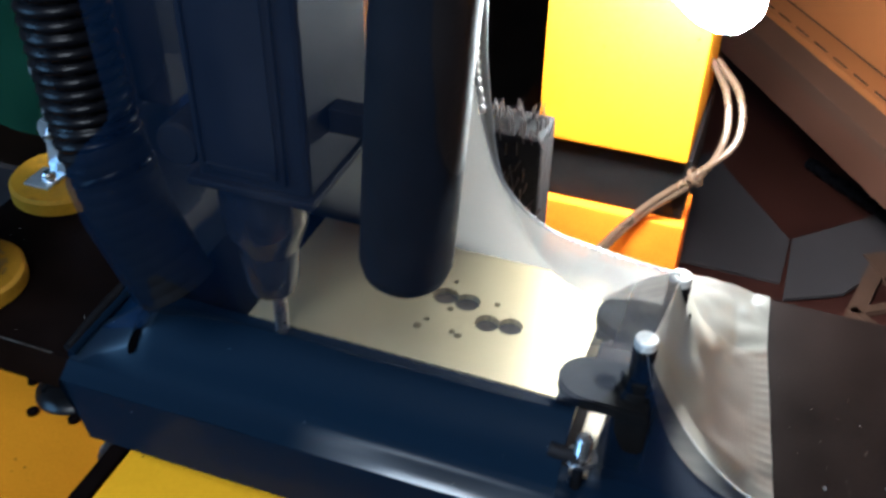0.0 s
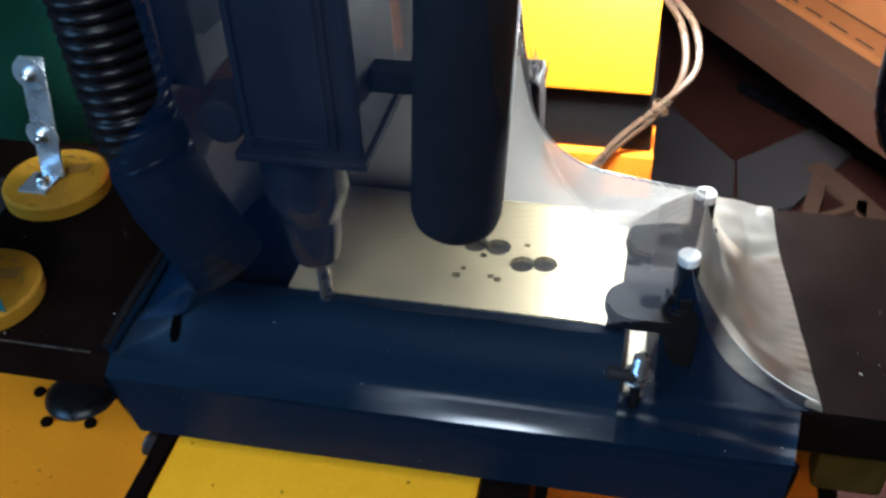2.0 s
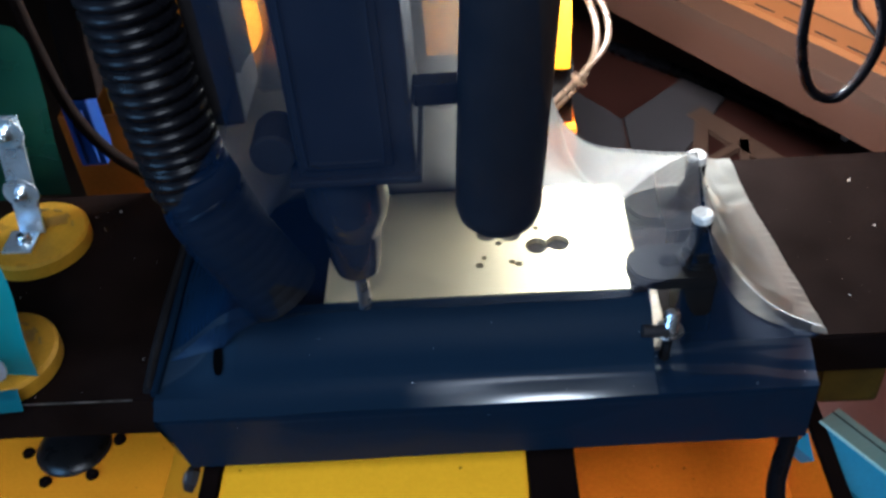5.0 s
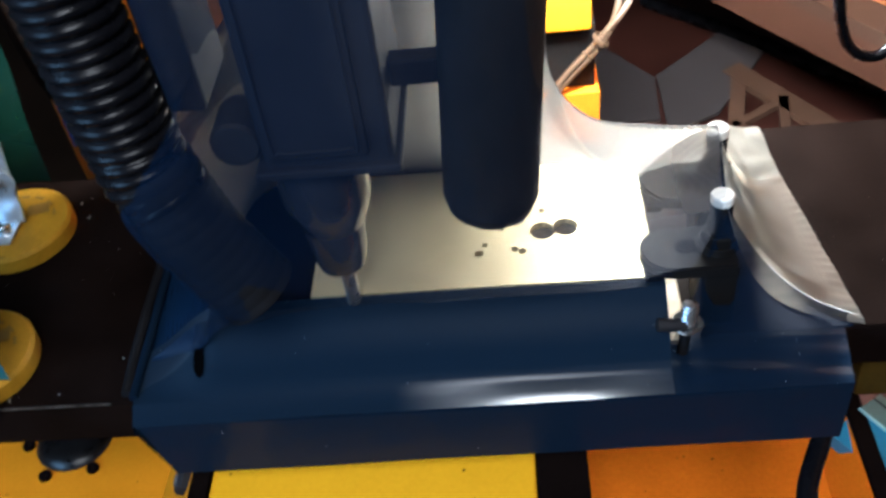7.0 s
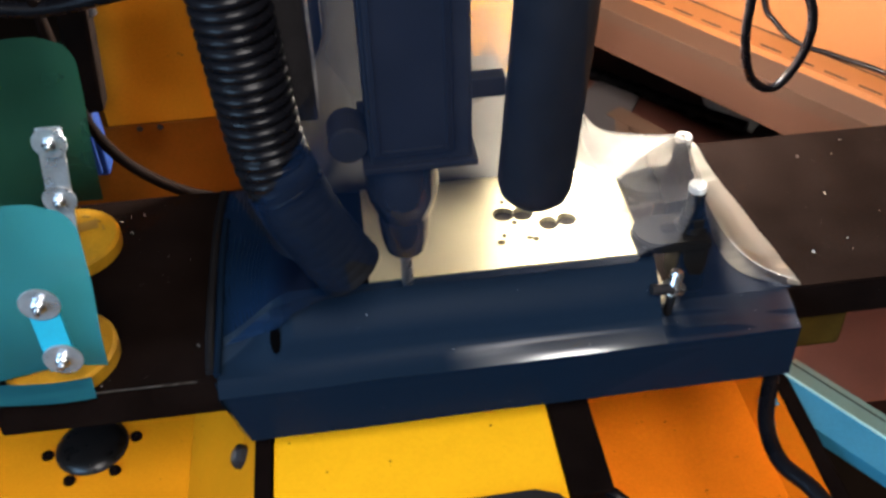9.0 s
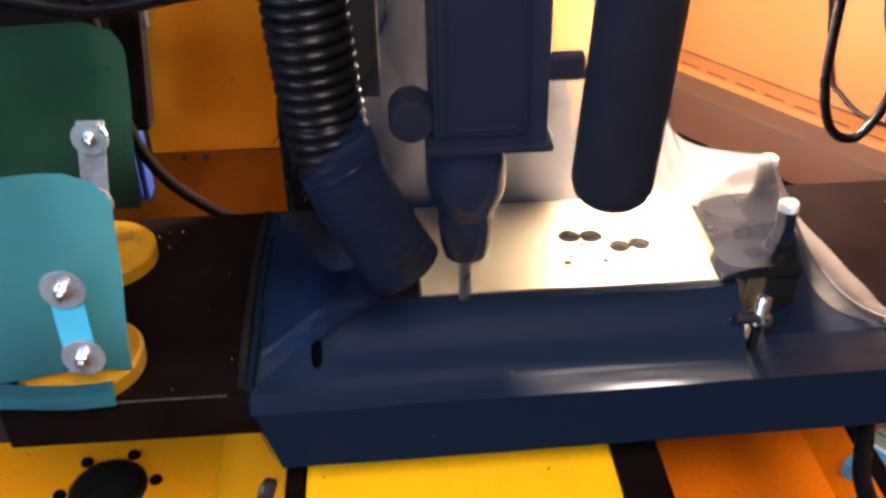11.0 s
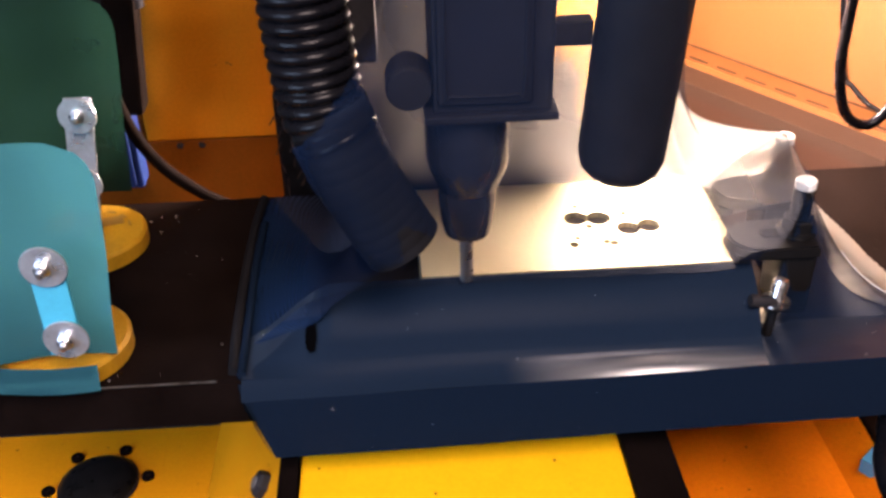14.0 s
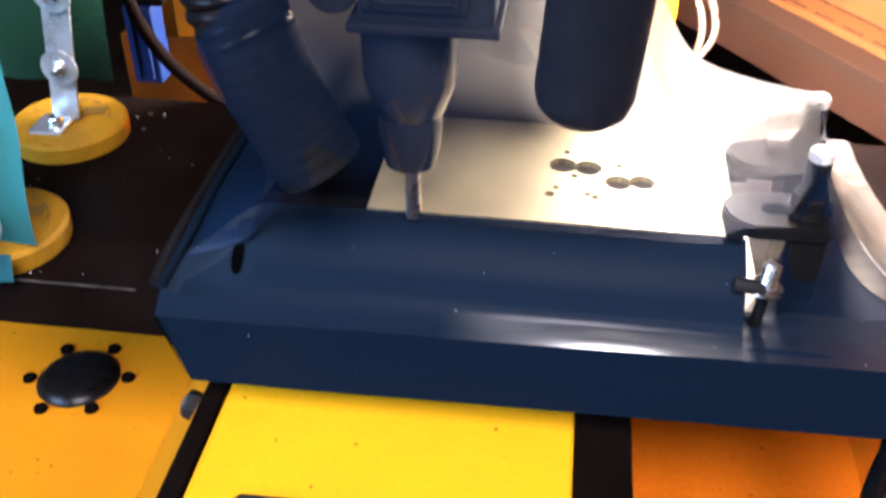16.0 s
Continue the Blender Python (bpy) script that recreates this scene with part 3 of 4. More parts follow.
def tent(u, v):
    v = v ** 1.6
    a, b = closed(FOOT, u), closed(HEAD, u)
    z = lerp(a.z, 0.42, v)
    right = max(0.0, min(1.0, (a.x - 0.05) / 0.11))
    rear = max(0.0, min(1.0, (a.y + 0.03) / 0.05))
    full = max(0.0, min(1.0, (u % 1.0) * len(FOOT) - 8.0))
    k = lerp(math.exp(-v / 0.20), lerp(0.5, 0.34, full) * math.exp(-v / 0.035) + lerp(0.5, 0.66, full) * math.exp(-v / lerp(0.17, 0.235, full)), right)
    ky = math.exp(-v / lerp(0.10, 0.18, rear))
    bx = b.x - right * 0.075 * (0.42 - z)
    x, y = lerp(bx, a.x, k), lerp(b.y, a.y, ky)
    s = (u % 1.0) * len(FOOT)
    s = s - len(FOOT) if s > 7 else s
    if -3.0 < s < 2.6:
        # drawn in round the hose up to where the hose comes out, then on to the spindle
        share = min(1.0, s + 3.0, (2.6 - s) / 1.2)
        share = share * share * (3 - 2 * share)
        way = Vector(WRAP_AT[-1][1])
        for (s0, w0), (s1, w1) in zip(WRAP_AT, WRAP_AT[1:]):
            if s0 <= s <= s1:
                way = Vector(w0).lerp(Vector(w1), (s - s0) / (s1 - s0)).normalized()
        c = hose_centre(z)
        pull = 1 - math.exp(-max(0.0, z - a.z) / 0.017)
        wx, wy = lerp(a.x, c.x + 0.0228 * way.x, pull), lerp(a.y, c.y + 0.0228 * way.y, pull)
        up = max(0.0, min(1.0, (z - 0.100) / 0.055))
        up = up * up * (3 - 2 * up)
        x, y = lerp(x, lerp(wx, max(b.x, x), up), share), lerp(y, lerp(wy, y, up), share)
    s = (u % 1.0) * len(FOOT)
    if s > 7.7:
        y += 0.0005 * math.sin(7.0 * s + 9 * wobble(x, y, z, 12, 1.0)) * min(1.0, (s - 7.7) * 1.5) * math.exp(-v / 0.5)
    return Vector((x + wobble(x, y, z, 30, 0.0012), y + wobble(x + 5, y, z, 30, 0.0012), z))


veil = part("veil", sheet(lambda u, v: tent(lerp(-0.14, 0.515, u), v), 150, 80), VEIL, cover, "sheer see-through navy fabric", smooth=True, m=cinv)
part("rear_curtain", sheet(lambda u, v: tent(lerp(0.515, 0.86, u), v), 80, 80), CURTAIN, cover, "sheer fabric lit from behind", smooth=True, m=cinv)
part("hem", pipe([tent(0.515, k / 16) + Vector((0.001, 0, 0)) for k in range(7, 17)], 0.0009, 220, 8, ribs=0.0012, pitch=0.0046), NYLON, cover, "pale beaded hem", smooth=True, m=cinv)

part("corner_sheet", sheet(fan, 40, 24), CORNER, cover, "sheer film tented over the pin", smooth=True, m=cinv)


def drape(u, v):
    """Fabric sagging from the two pins down to the end of the work plate."""
    a = Vector((lerp(0.136, 0.141, u), lerp(0.034, 0.102, u), 0.0035))
    b = (POST + Vector((0.002, 0.009, -0.014))).lerp(NUB + Vector((0, 0, 0.0012)), min(1.0, u * 1.5)).lerp(NUB + Vector((0.004, 0.020, -0.020)), max(0.0, u * 3 - 2))
    p = a.lerp(b, v)
    p.z = lerp(a.z, b.z, v ** 0.78) + wobble(p.x, p.y, 2, 60, 0.0004)
    return p


part("drape", sheet(drape, 30, 24), DRAPE, cover, "sheer fabric sagging between the pins, coloured pale as if backlit", smooth=True, m=cinv)
part("seam", pipe([fan(1.0, k / 12) + Vector((0, -0.0006, 0.0008)) for k in range(9)], 0.0003, 60, 6), NYLON, cover, "thin pale seam", smooth=True, m=cinv)

def shelf(u, v):
    """Past the end of the bar: from the beam's edge out to the crease."""
    x = lerp(0.1465, lerp(0.241, 0.2355, v), u)
    return Vector((x, lerp(-0.0095, CREASE_Y, v), lerp(-0.0362, crease(x), v) + wobble(x, 4, v * 0.3, 14, 0.0012) * math.sin(math.pi * v)))


part("corner_border", sheet(shelf, 30, 28), SKIRT, cover, "dull navy film past the end of the bar", smooth=True, m=cinv)


def hanging(u, v):
    x = lerp(-0.131, 0.2355, u)
    bottom = lerp(-0.079, -0.0732, u)
    w = min(1.0, v / 0.12)
    y = CREASE_Y - 0.0006 * math.sin(w * math.pi / 2) - 0.004 * max(0, v - 0.12)
    return Vector((lerp(x, lerp(-0.118, 0.2335, u), v), y + wobble(x, 1, 0, 9, 0.0012) * v, lerp(crease(x), bottom, v) + wobble(x, 2, 0, 8, 0.001) * v))


part("hanging_edge", sheet(hanging, 100, 16), FACE, cover, "dark navy film hanging over the beam edge", smooth=True, m=cinv)


def gusset(u, v):
    a = Vector((-0.1352, lerp(-0.028, -0.036, v), lerp(-0.0358, -0.041, v)))
    b = Vector((lerp(-0.131, -0.119, v), CREASE_Y - 0.003, lerp(-0.0420, -0.079, v)))
    p = a.lerp(b, u)
    p.y -= 0.004 * math.sin(math.pi * u) * v
    return p


part("gusset", sheet(gusset, 10, 12), FACE, cover, "folded corner of the film", smooth=True, m=cinv)


def right_flap(u, v):
    top = Vector((lerp(0.1765, 0.184, u), lerp(0.003, 0.064, u), lerp(0.042, 0.045, u)))
    foot = Vector((lerp(0.2515, 0.236, u), lerp(-0.0085, 0.115, u), -0.0362))
    p = top.lerp(foot, v)
    fall = lerp(0.25, 0.48, min(1.0, u / 0.2))
    k = (math.exp(-v / fall) - math.exp(-1 / fall)) / (1 - math.exp(-1 / fall))
    p.z = lerp(foot.z, top.z, k)
    return p + Vector((wobble(p.x, p.y, 1, 40, 0.003) * (1 - v) * min(1.0, v * 4), 0, (abs(wobble(p.x, p.y, 7, 30, 0.002)) + 0.0010 * abs(math.sin(u * 60)) * max(0, v - 0.8) * 5) * v))


part("side_hem", pipe([(-0.1375, -0.030, -0.0350), (-0.1390, 0.0, -0.0335), (-0.1400, 0.05, -0.0330), (-0.1395, 0.11, -0.0335), (-0.1370, 0.155, -0.0345)], 0.0030, 50, 10), RUBBER, cover, "dark rolled side edge of the film", smooth=True, m=cinv)
part("side_hem", pipe([(-0.1330, -0.033, -0.0350), (-0.1335, 0.02, -0.0330), (-0.1345, 0.07, -0.0325), (-0.1335, 0.12, -0.0335)], 0.0026, 50, 10), FACE, cover, "dark rolled side edge of the film", smooth=True, m=cinv)
part("side_flap", sheet(right_flap, 60, 30), FLAPCLOTH, cover, "sheer fabric coloured pale as if lamplit", smooth=True, m=cinv)


def tail(u, v):
    a = Vector((lerp(0.19, 0.236, u), lerp(0.075, 0.1155, u), lerp(0.0, -0.0355, min(1, u * 1.6))))
    b = Vector((lerp(0.185, 0.233, u), lerp(0.168, 0.162, u), -0.0355))
    p = a.lerp(b, v)
    p.z += abs(wobble(p.x, p.y, 3, 45, 0.004))
    return p


part("tail", sheet(tail, 24, 20), FLAPCLOTH, cover, "loose corner of fabric lying on the beam, coloured pale as if lamplit", smooth=True, m=cinv)

# bar under the cover, with film drawn over it
tagged(part("cover_frame", box((-0.078, -0.0190, -0.0365), (0.146, -0.0035, -0.0150), 0.003), MATT), "matt black bar in front of the work plate", "bar")
FILM = smooth_path([(0, -0.0006, -0.0006), (0, -0.0070, -0.0042), (0, -0.0135, -0.0085), (0, -0.0195, -0.0136), (0, -0.0245, -0.0192), (0, -0.0280, -0.0248), (0, -0.0312, -0.0298),
                    (0, -0.0350, -0.0342), (0, -0.0394, -0.0376), (0, -0.0434, -0.0400), (0, CREASE_Y, CREASE_Z)], 60)


def apron(u, v):
    """One film from the top of the bar down its front and out to the crease; at one end it runs down to the corner of the cover."""
    y, z = FILM[round(v * 60)].yz
    x = lerp(lerp(-0.133, -0.1325, v), 0.1488, u)
    z += (crease(x) - CREASE_Z) * max(0.0, v - 0.6) / 0.4
    h = max(0.0, min(1.0, (x + 0.134) / 0.050))
    h = lerp(h, h * h * (3 - 2 * h), 0.5)
    z = lerp(min(z, -0.0355), z, h) + wobble(x, y, 8, 16, 0.0006)
    # the border bulges a little, shaped to hold the highlight in place
    swell = 0.0014 * math.exp(-((x - 0.090) / 0.034) ** 2) * math.sin(math.pi * max(0.0, min(1.0, (v - 0.72) / 0.28)))
    return Vector((x, y - swell * 0.5 + wobble(x, z, 3, 20, 0.0007) * min(1.0, v * 2) * (1 - v ** 6), z + swell))


part("apron", sheet(apron, 110, 60), APRONFILM, cover, "shiny navy film stretched over the front bar to the beam edge", smooth=True, m=cinv)


def slit(u, v):
    w = round(lerp(0.20, 0.50, v) * 60) / 60
    x0 = lerp(-0.133, -0.1325, w)
    x = -0.0950 + 0.0032 * math.sqrt(max(0.0, v * (1 - v) * 4)) * (2 * u - 1)
    return apron((x - x0) / (0.1488 - x0), w) + Vector((0, -0.0008, 0.0008))


part("slit", sheet(slit, 6, 18), VOID, cover, "dark oval slit in the film", smooth=True, m=cinv)

# ---- clamp ----
clamp = tagged(empty("clamp", (0.165, 0.02, -0.036)), "dark steel strap clamp with a pin and a threaded bolt", "clamp")
kinv = clamp.matrix_basis.inverted()
part("foot_plate", box((0.1512, -0.0150, -0.0368), (0.1610, 0.050, -0.0335), 0.001), FOOT_METAL, clamp, "dull tan foot plate", m=kinv)


def strap_outline(x0, x1, y0, y1, n=10):
    """A plate with one half-round end and one square end."""
    r, c = (y1 - y0) / 2, (y0 + y1) / 2
    return [(x1, y0), (x1, y1)] + [(x0 + r - r * math.sin(math.pi * k / n), c + r * math.cos(math.pi * k / n)) for k in range(n + 1)]


def hold_down(thing, dx, dy, inv, tip):
    """Block, strap with a rounded end, flanged nut and pin of one clamp, moved by dx and dy."""
    m = inv @ Matrix.Translation((dx, dy, 0))
    part("block", box((0.166, -0.004, -0.036), (0.185, 0.024, 0.003), 0.003), STRAPMETAL, thing, m=m)
    bm = slab(strap_outline(0.1365, 0.1835, -0.008, 0.024), 0.004, 0.0115)
    bmesh.ops.bevel(bm, geom=[e for e in bm.edges if abs(e.verts[0].co.z - e.verts[1].co.z) < 1e-6], offset=0.0012, segments=2, affect="EDGES")
    strap = part("strap", bm, STRAPMETAL, thing, smooth=True, m=m)
    part("slot", slab(strap_outline(0.1545, 0.168, 0.004, 0.0125), 0.0116, 0.0119), VOID, strap, "dark slot in the strap")
    part("heel", box((0.1385, -0.004, -0.0005), (0.1470, 0.020, 0.0042), 0.0015), STRAPMETAL, thing, m=m)
    part("washer", lathe([(0.006, 0.0117), (0.0106, 0.0117), (0.0110, 0.0124), (0.0106, 0.0133), (0.006, 0.0133)], 32, pose(0.1755, 0.009, 0)), STRAPMETAL, thing, "blackened washer", smooth=True, m=m)
    nut = part("nut", lathe([(0.0058, 0.0134), (0.0086, 0.0134), (0.0090, 0.0142), (0.0090, 0.0200), (0.0083, 0.0212), (0.0058, 0.0212)], 6, pose(0.1755, 0.009, 0)), STRAPMETAL, thing, "blackened hexagon nut", m=m)
    part("flange", lathe([(0.0086, 0.0134), (0.0100, 0.0134), (0.0100, 0.0144), (0.0086, 0.0148)], 28, pose(0.1755, 0.009, 0)), STRAPMETAL, nut, smooth=True)
    turns = [(0.0053 + 0.0005 * (k % 2), 0.010 + 0.0011 * k) for k in range(28)]
    pin = part("pin", lathe([(0, 0.0)] + turns + [(0.0, 0.0405)], 20, pose(0.1755, 0.009, 0)), STRAPMETAL, thing, "dark threaded steel pin", smooth=True, m=m)
    part("pin_end", lathe([(0.0, 0.0395), (0.0056, 0.0395), (0.0057, 0.0405), (0.0057, 0.0438), (0.0050, 0.0446), (0, 0.0446)], 24, pose(0.1755, 0.009, 0)), tip, pin, "bright cut pin end", smooth=True)


hold_down(clamp, 0, 0, kinv, NYLON)
rear_clamp = tagged(empty("clamp", (0.172, 0.073, -0.036)), "dark steel strap clamp behind another, veiled by sheer fabric", "clamp")
hold_down(rear_clamp, 0.0072, 0.0525, rear_clamp.matrix_basis.inverted(), NYLON)
at = pose(0.1580, -0.0215, -0.0035) @ pose(0, 0, 0, 2, 3, 0)
bm = lathe([(0, -0.010)] + [(0.0037 + 0.0006 * (k % 2), -0.010 + 0.001 * k) for k in range(15)] + [(0.0030, 0.0052), (0, 0.0056)], 20, at)
part("bolt", bm, STEEL, clamp, "bright threaded bolt through the film", m=kinv)
part("washer", lathe([(0.0052, -0.0105), (0.0078, -0.0105), (0.0078, -0.0092), (0.0052, -0.0092), (0.0052, -0.0105)], 28, at), STEEL, clamp, "bright steel washer", m=kinv)
part("stem", lathe([(0, -0.0330), (0.0028, -0.0330), (0.0028, -0.0106), (0, -0.0106)], 16, at), RUBBER, clamp, m=kinv)
part("stud", pipe([(0.142, -0.024, -0.010), (0.150, -0.024, -0.011), (0.156, -0.0225, -0.0125)], 0.0035, 8, 10), MATT, clamp, "short black stud", smooth=True, m=kinv)

# ---- teal flaps on yellow pads ----
def pad(at):
    ob = part("pad", lathe([(0, -0.037), (0.0335, -0.037), (0.0355, -0.0355), (0.0355, -0.0265), (0.0335, -0.0245), (0.012, -0.0245), (0.012, -0.0255), (0, -0.0255)], 44), FELT, m=pose(at[0], at[1], 0))
    tagged(ob, "flat round yellow rubber pad on the black beam", "pad", group="yellow pads")
    marks = bmesh.new()
    for k in range(5):
        w = radians(20 + 24 * k)
        bmesh.ops.create_cube(marks, size=1.0, matrix=pose(0.025 * math.cos(w), 0.025 * math.sin(w), -0.0243, 0, 0, 20 + 24 * k) @ Matrix.Diagonal((0.0015, 0.006, 0.0006, 1)))
    bmesh.ops.create_cube(marks, size=1.0, matrix=pose(0.012, 0.012, -0.0243, 0, 0, 15) @ Matrix.Diagonal((0.014, 0.010, 0.0006, 1)))
    part("imprint", marks, FELTDARK, ob, "darker pressed marks")
    return ob


pad((-0.243, 0.106))
pad((-0.231, -0.004))


def flap(y, x0, x1, z0, z1, lean=0.0):
    r = 0.022

    def f(u, v):
        x, z = lerp(x0, x1, u), lerp(z0, z1, v)
        over = max(0.0, z - (z1 - r))
        lim = x1 - lean * (z1 - z) - (r - math.sqrt(max(0, r * r - over * over)) if over else 0)
        x = lerp(x0, lim, u)
        return Vector((x, y + 0.002 * math.sin(9 * u) + wobble(x, z, y, 22, 0.0045), z))
    return sheet(f, 24, 24)


def washer_bolt(at, parent, m):
    part("washer", lathe([(0.003, 0), (0.0112, 0), (0.0115, 0.0006), (0.0112, 0.0014), (0.003, 0.0014)], 30, pose(*at, 90)), ZINC, parent, m=m)
    part("bolt_head", lathe([(0, 0), (0.0042, 0), (0.0042, 0.003), (0.003, 0.0042), (0.0018, 0.0045), (0.0018, 0.0075), (0, 0.0078)], 14, pose(at[0], at[1] - 0.001, at[2], 90)), STEEL, parent, m=m)


for y, x1, z0, z1, ws, strip in ((-0.031, -0.183, -0.018, 0.105, ((-0.216, -0.0395, 0.045), (-0.2150, -0.0395, 0.0010)), (-0.0405, 0.050, -0.010)),
                                 (0.117, -0.202, -0.004, 0.126, ((-0.232, 0.103, 0.058), (-0.238, 0.103, 0.012)), (0.106, 0.068, -0.024))):
    t = tagged(empty("flap_holder", (-0.235, y, -0.025)), "teal film flap bolted to a zinc strip", "flap", group="teal flaps")
    m = t.matrix_basis.inverted()
    part("flap", flap(y, -0.33, x1, z0, z1, 0.10), TEALSHADED if y > 0 else TEAL, t, "teal film coloured darker for shade" if y > 0 else "pale teal film", smooth=True, m=m)
    bm = box((-0.0085, -0.001, strip[2]), (0.0085, 0.001, strip[1]), 0.0005)
    for v in bm.verts:
        v.co = Vector((v.co.x + (-0.236 if y > 0 else -0.2165) + (0.14 if y > 0 else 0.01) * (v.co.z - 0.03), v.co.y + strip[0] + (0.0 if y > 0 else 0.003), v.co.z))
    strip = part("strip", bm, ZINC if y > 0 else CYAN, t, "zinc-plated strip" if y > 0 else "cyan strip", m=m)
    for w in ws:
        washer_bolt(w, strip, None)
    if y > 0:
        part("foot", box((-0.258, 0.085, -0.0243), (-0.238, 0.107, -0.0223), 0.0005), ZINC, t, "bent zinc foot", m=m)
        part("bolt_head", lathe([(0, -0.0223), (0.0050, -0.0223), (0.0050, -0.0195), (0.0036, -0.0178), (0, -0.0172)], 14, pose(-0.246, 0.097, 0)), STEEL, t, smooth=True, m=m)
    else:
        def curl(u, v):
            return Vector((lerp(-0.30, -0.203, u), -0.0410 - 0.004 * v, lerp(-0.0150, -0.0290, v) + 0.002 * math.sin(6 * u)))
        part("lower_flap", sheet(curl, 12, 6), TEAL, t, "curled strip of teal film", smooth=True, m=m)

# ---- flange in the trough ----
fl = tagged(part("flange_socket", lathe([(0, -0.2365), (0.0280, -0.2365), (0.0285, -0.2350), (0.0272, -0.2335), (0.0235, -0.2308), (0.015, -0.2288), (0.006, -0.2280), (0, -0.2279)], 44), GLOSSBLACK, smooth=True, m=pose(*flange_at, 0)),
            "domed glossy black cap in the yellow trough", "cap")
part("rim", lathe([(0.0286, -0.2368), (0.0298, -0.2368), (0.0298, -0.2358), (0.0286, -0.2352)], 44), MATT, fl)
for k in range(6):
    w = radians(8 + 60 * k)
    tagged(part("screw", lathe([(0, -0.237), (0.0052, -0.237), (0.0048, -0.2345), (0.002, -0.234), (0.0, -0.2352)], 12), BLACK,
                m=pose(flange_at[0] + 0.0360 * math.cos(w), flange_at[1] + 0.0360 * math.sin(w), 0)), "small black screw head in yellow metal", "screw", group="screws round the cap")
cap = tagged(empty("cap_nut", (-0.134, -0.025, -0.131)), "small black cap nut with a bright centre", "nut")
cap.matrix_basis = pose(-0.1305, -0.025, -0.127) @ pose(0, 0, 0, 5, -58, 0)
part("body", lathe([(0, 0), (0.0085, 0), (0.0085, 0.006), (0.0070, 0.008), (0.0045, 0.0085), (0, 0.0085)], 6), MATT, cap)
part("centre", lathe([(0, 0.0085), (0.0042, 0.0085), (0.0038, 0.0092), (0, 0.0095)], 14), WORN, cap, "worn bright centre")

# ---- things behind the beam ----
bk = tagged(empty("control_box", (-0.19, 0.40, -0.15)), "orange sheet-metal box behind the beam", "box")
bi = bk.matrix_basis.inverted()
part("body", box((-0.250, 0.305, -0.06), (-0.135, 0.52, 0.32), 0.002), BOXPAINT, bk, m=bi)
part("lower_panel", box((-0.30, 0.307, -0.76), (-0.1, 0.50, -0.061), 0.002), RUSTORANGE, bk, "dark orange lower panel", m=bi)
for x in (-0.224, -0.206):
    part("screw", lathe([(0, 0), (0.003, 0), (0.0025, 0.001), (0, 0.0012)], 10, pose(x, 0.3068, -0.066, 90)), MATT, bk, m=bi)
brush = tagged(empty("brush", (0.0, 0.18, -0.10)), "black bristly brush behind the dust cover", "brush")
fi = brush.matrix_basis.inverted()
part("block", box((-0.125, 0.166, -0.1035), (0.081, 0.20, 0.040), 0.003), SPONGE, brush, m=fi)
rng = random.Random(3)
bm = bmesh.new()
for k in range(520):
    x, y = rng.uniform(-0.124, 0.083), rng.uniform(0.164, 0.20)
    if k < 260:
        foot, tip = Vector((x, y, 0.036)), Vector((x + rng.uniform(-0.004, 0.004), y - rng.uniform(0.0, 0.006), 0.050 + rng.uniform(-0.006, 0.004)))
    else:
        z = rng.uniform(-0.03, 0.04)
        foot, tip = Vector((x, 0.168, z)), Vector((x + rng.uniform(-0.005, 0.005), 0.160 - rng.uniform(0, 0.002), z - rng.uniform(0.002, 0.008)))
    d = (tip - foot).orthogonal().normalized() * 0.0007
    e = d.cross((tip - foot).normalized())
    a = [bm.verts.new(foot + q) for q in (d, e - d * 0.5, -e - d * 0.5)]
    b = [bm.verts.new(tip + q * 0.6) for q in (d, e - d * 0.5, -e - d * 0.5)]
    for q in range(3):
        bm.faces.new((a[q], a[(q + 1) % 3], b[(q + 1) % 3], b[q]))
    bm.faces.new(b)
part("bristles", bm, BRISTLE, brush, m=fi)
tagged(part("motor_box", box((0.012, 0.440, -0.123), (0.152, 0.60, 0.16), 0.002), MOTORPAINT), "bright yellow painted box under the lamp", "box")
tagged(part("floor_box", box((0.02, 0.44, -0.504), (0.160, 0.50, -0.192), 0.002), ORANGE), "orange painted box low behind the beam", "box")
tagged(part("shelf", box((-0.02, 0.45, -0.191), (0.156, 0.60, -0.124), 0.001), STRAPMETAL), "black plate between two painted boxes", "plate")
tubes = tagged(empty("air_tubes", (0.15, 0.5, -0.2)), "pair of clear air tubes tied together", "tube")
ti = tubes.matrix_basis.inverted()
for o in (0.0, 0.007):
    part("tube", pipe([(0.073, 0.405, -0.245 + o), (0.118, 0.435, -0.187 + o), (0.163, 0.445, -0.140 + o), (0.179 + 1.5 * o, 0.460, -0.103), (0.172 + 1.7 * o, 0.490, -0.074), (0.150 + o, 0.528, -0.060)], 0.0034, 50, 10), TUBE, tubes, smooth=True, m=ti)
part("cable_tie", lathe([(0.0082, -0.002), (0.0092, -0.002), (0.0092, 0.002), (0.0082, 0.002), (0.0082, -0.002)], 16, pose(0.161, 0.445, -0.138, 0, 45, 0)), TUBE, tubes, m=ti)
tagged(part("cable", pipe([(-0.246, 0.20, 0.13), (-0.241, 0.20, 0.06), (-0.234, 0.20, 0.012), (-0.219, 0.20, -0.022), (-0.196, 0.20, -0.047), (-0.166, 0.20, -0.066), (-0.12, 0.20, -0.078), (-0.06, 0.205, -0.088)], 0.0046, 40, 10), CABLEBROWN, smooth=True), "dark brown sheathed cable behind the beam", "cable")
plug = tagged(empty("connector", (-0.235, 0.26, -0.093)), "blue cable connector with a black sleeve", "connector")
pi_ = plug.matrix_basis.inverted()
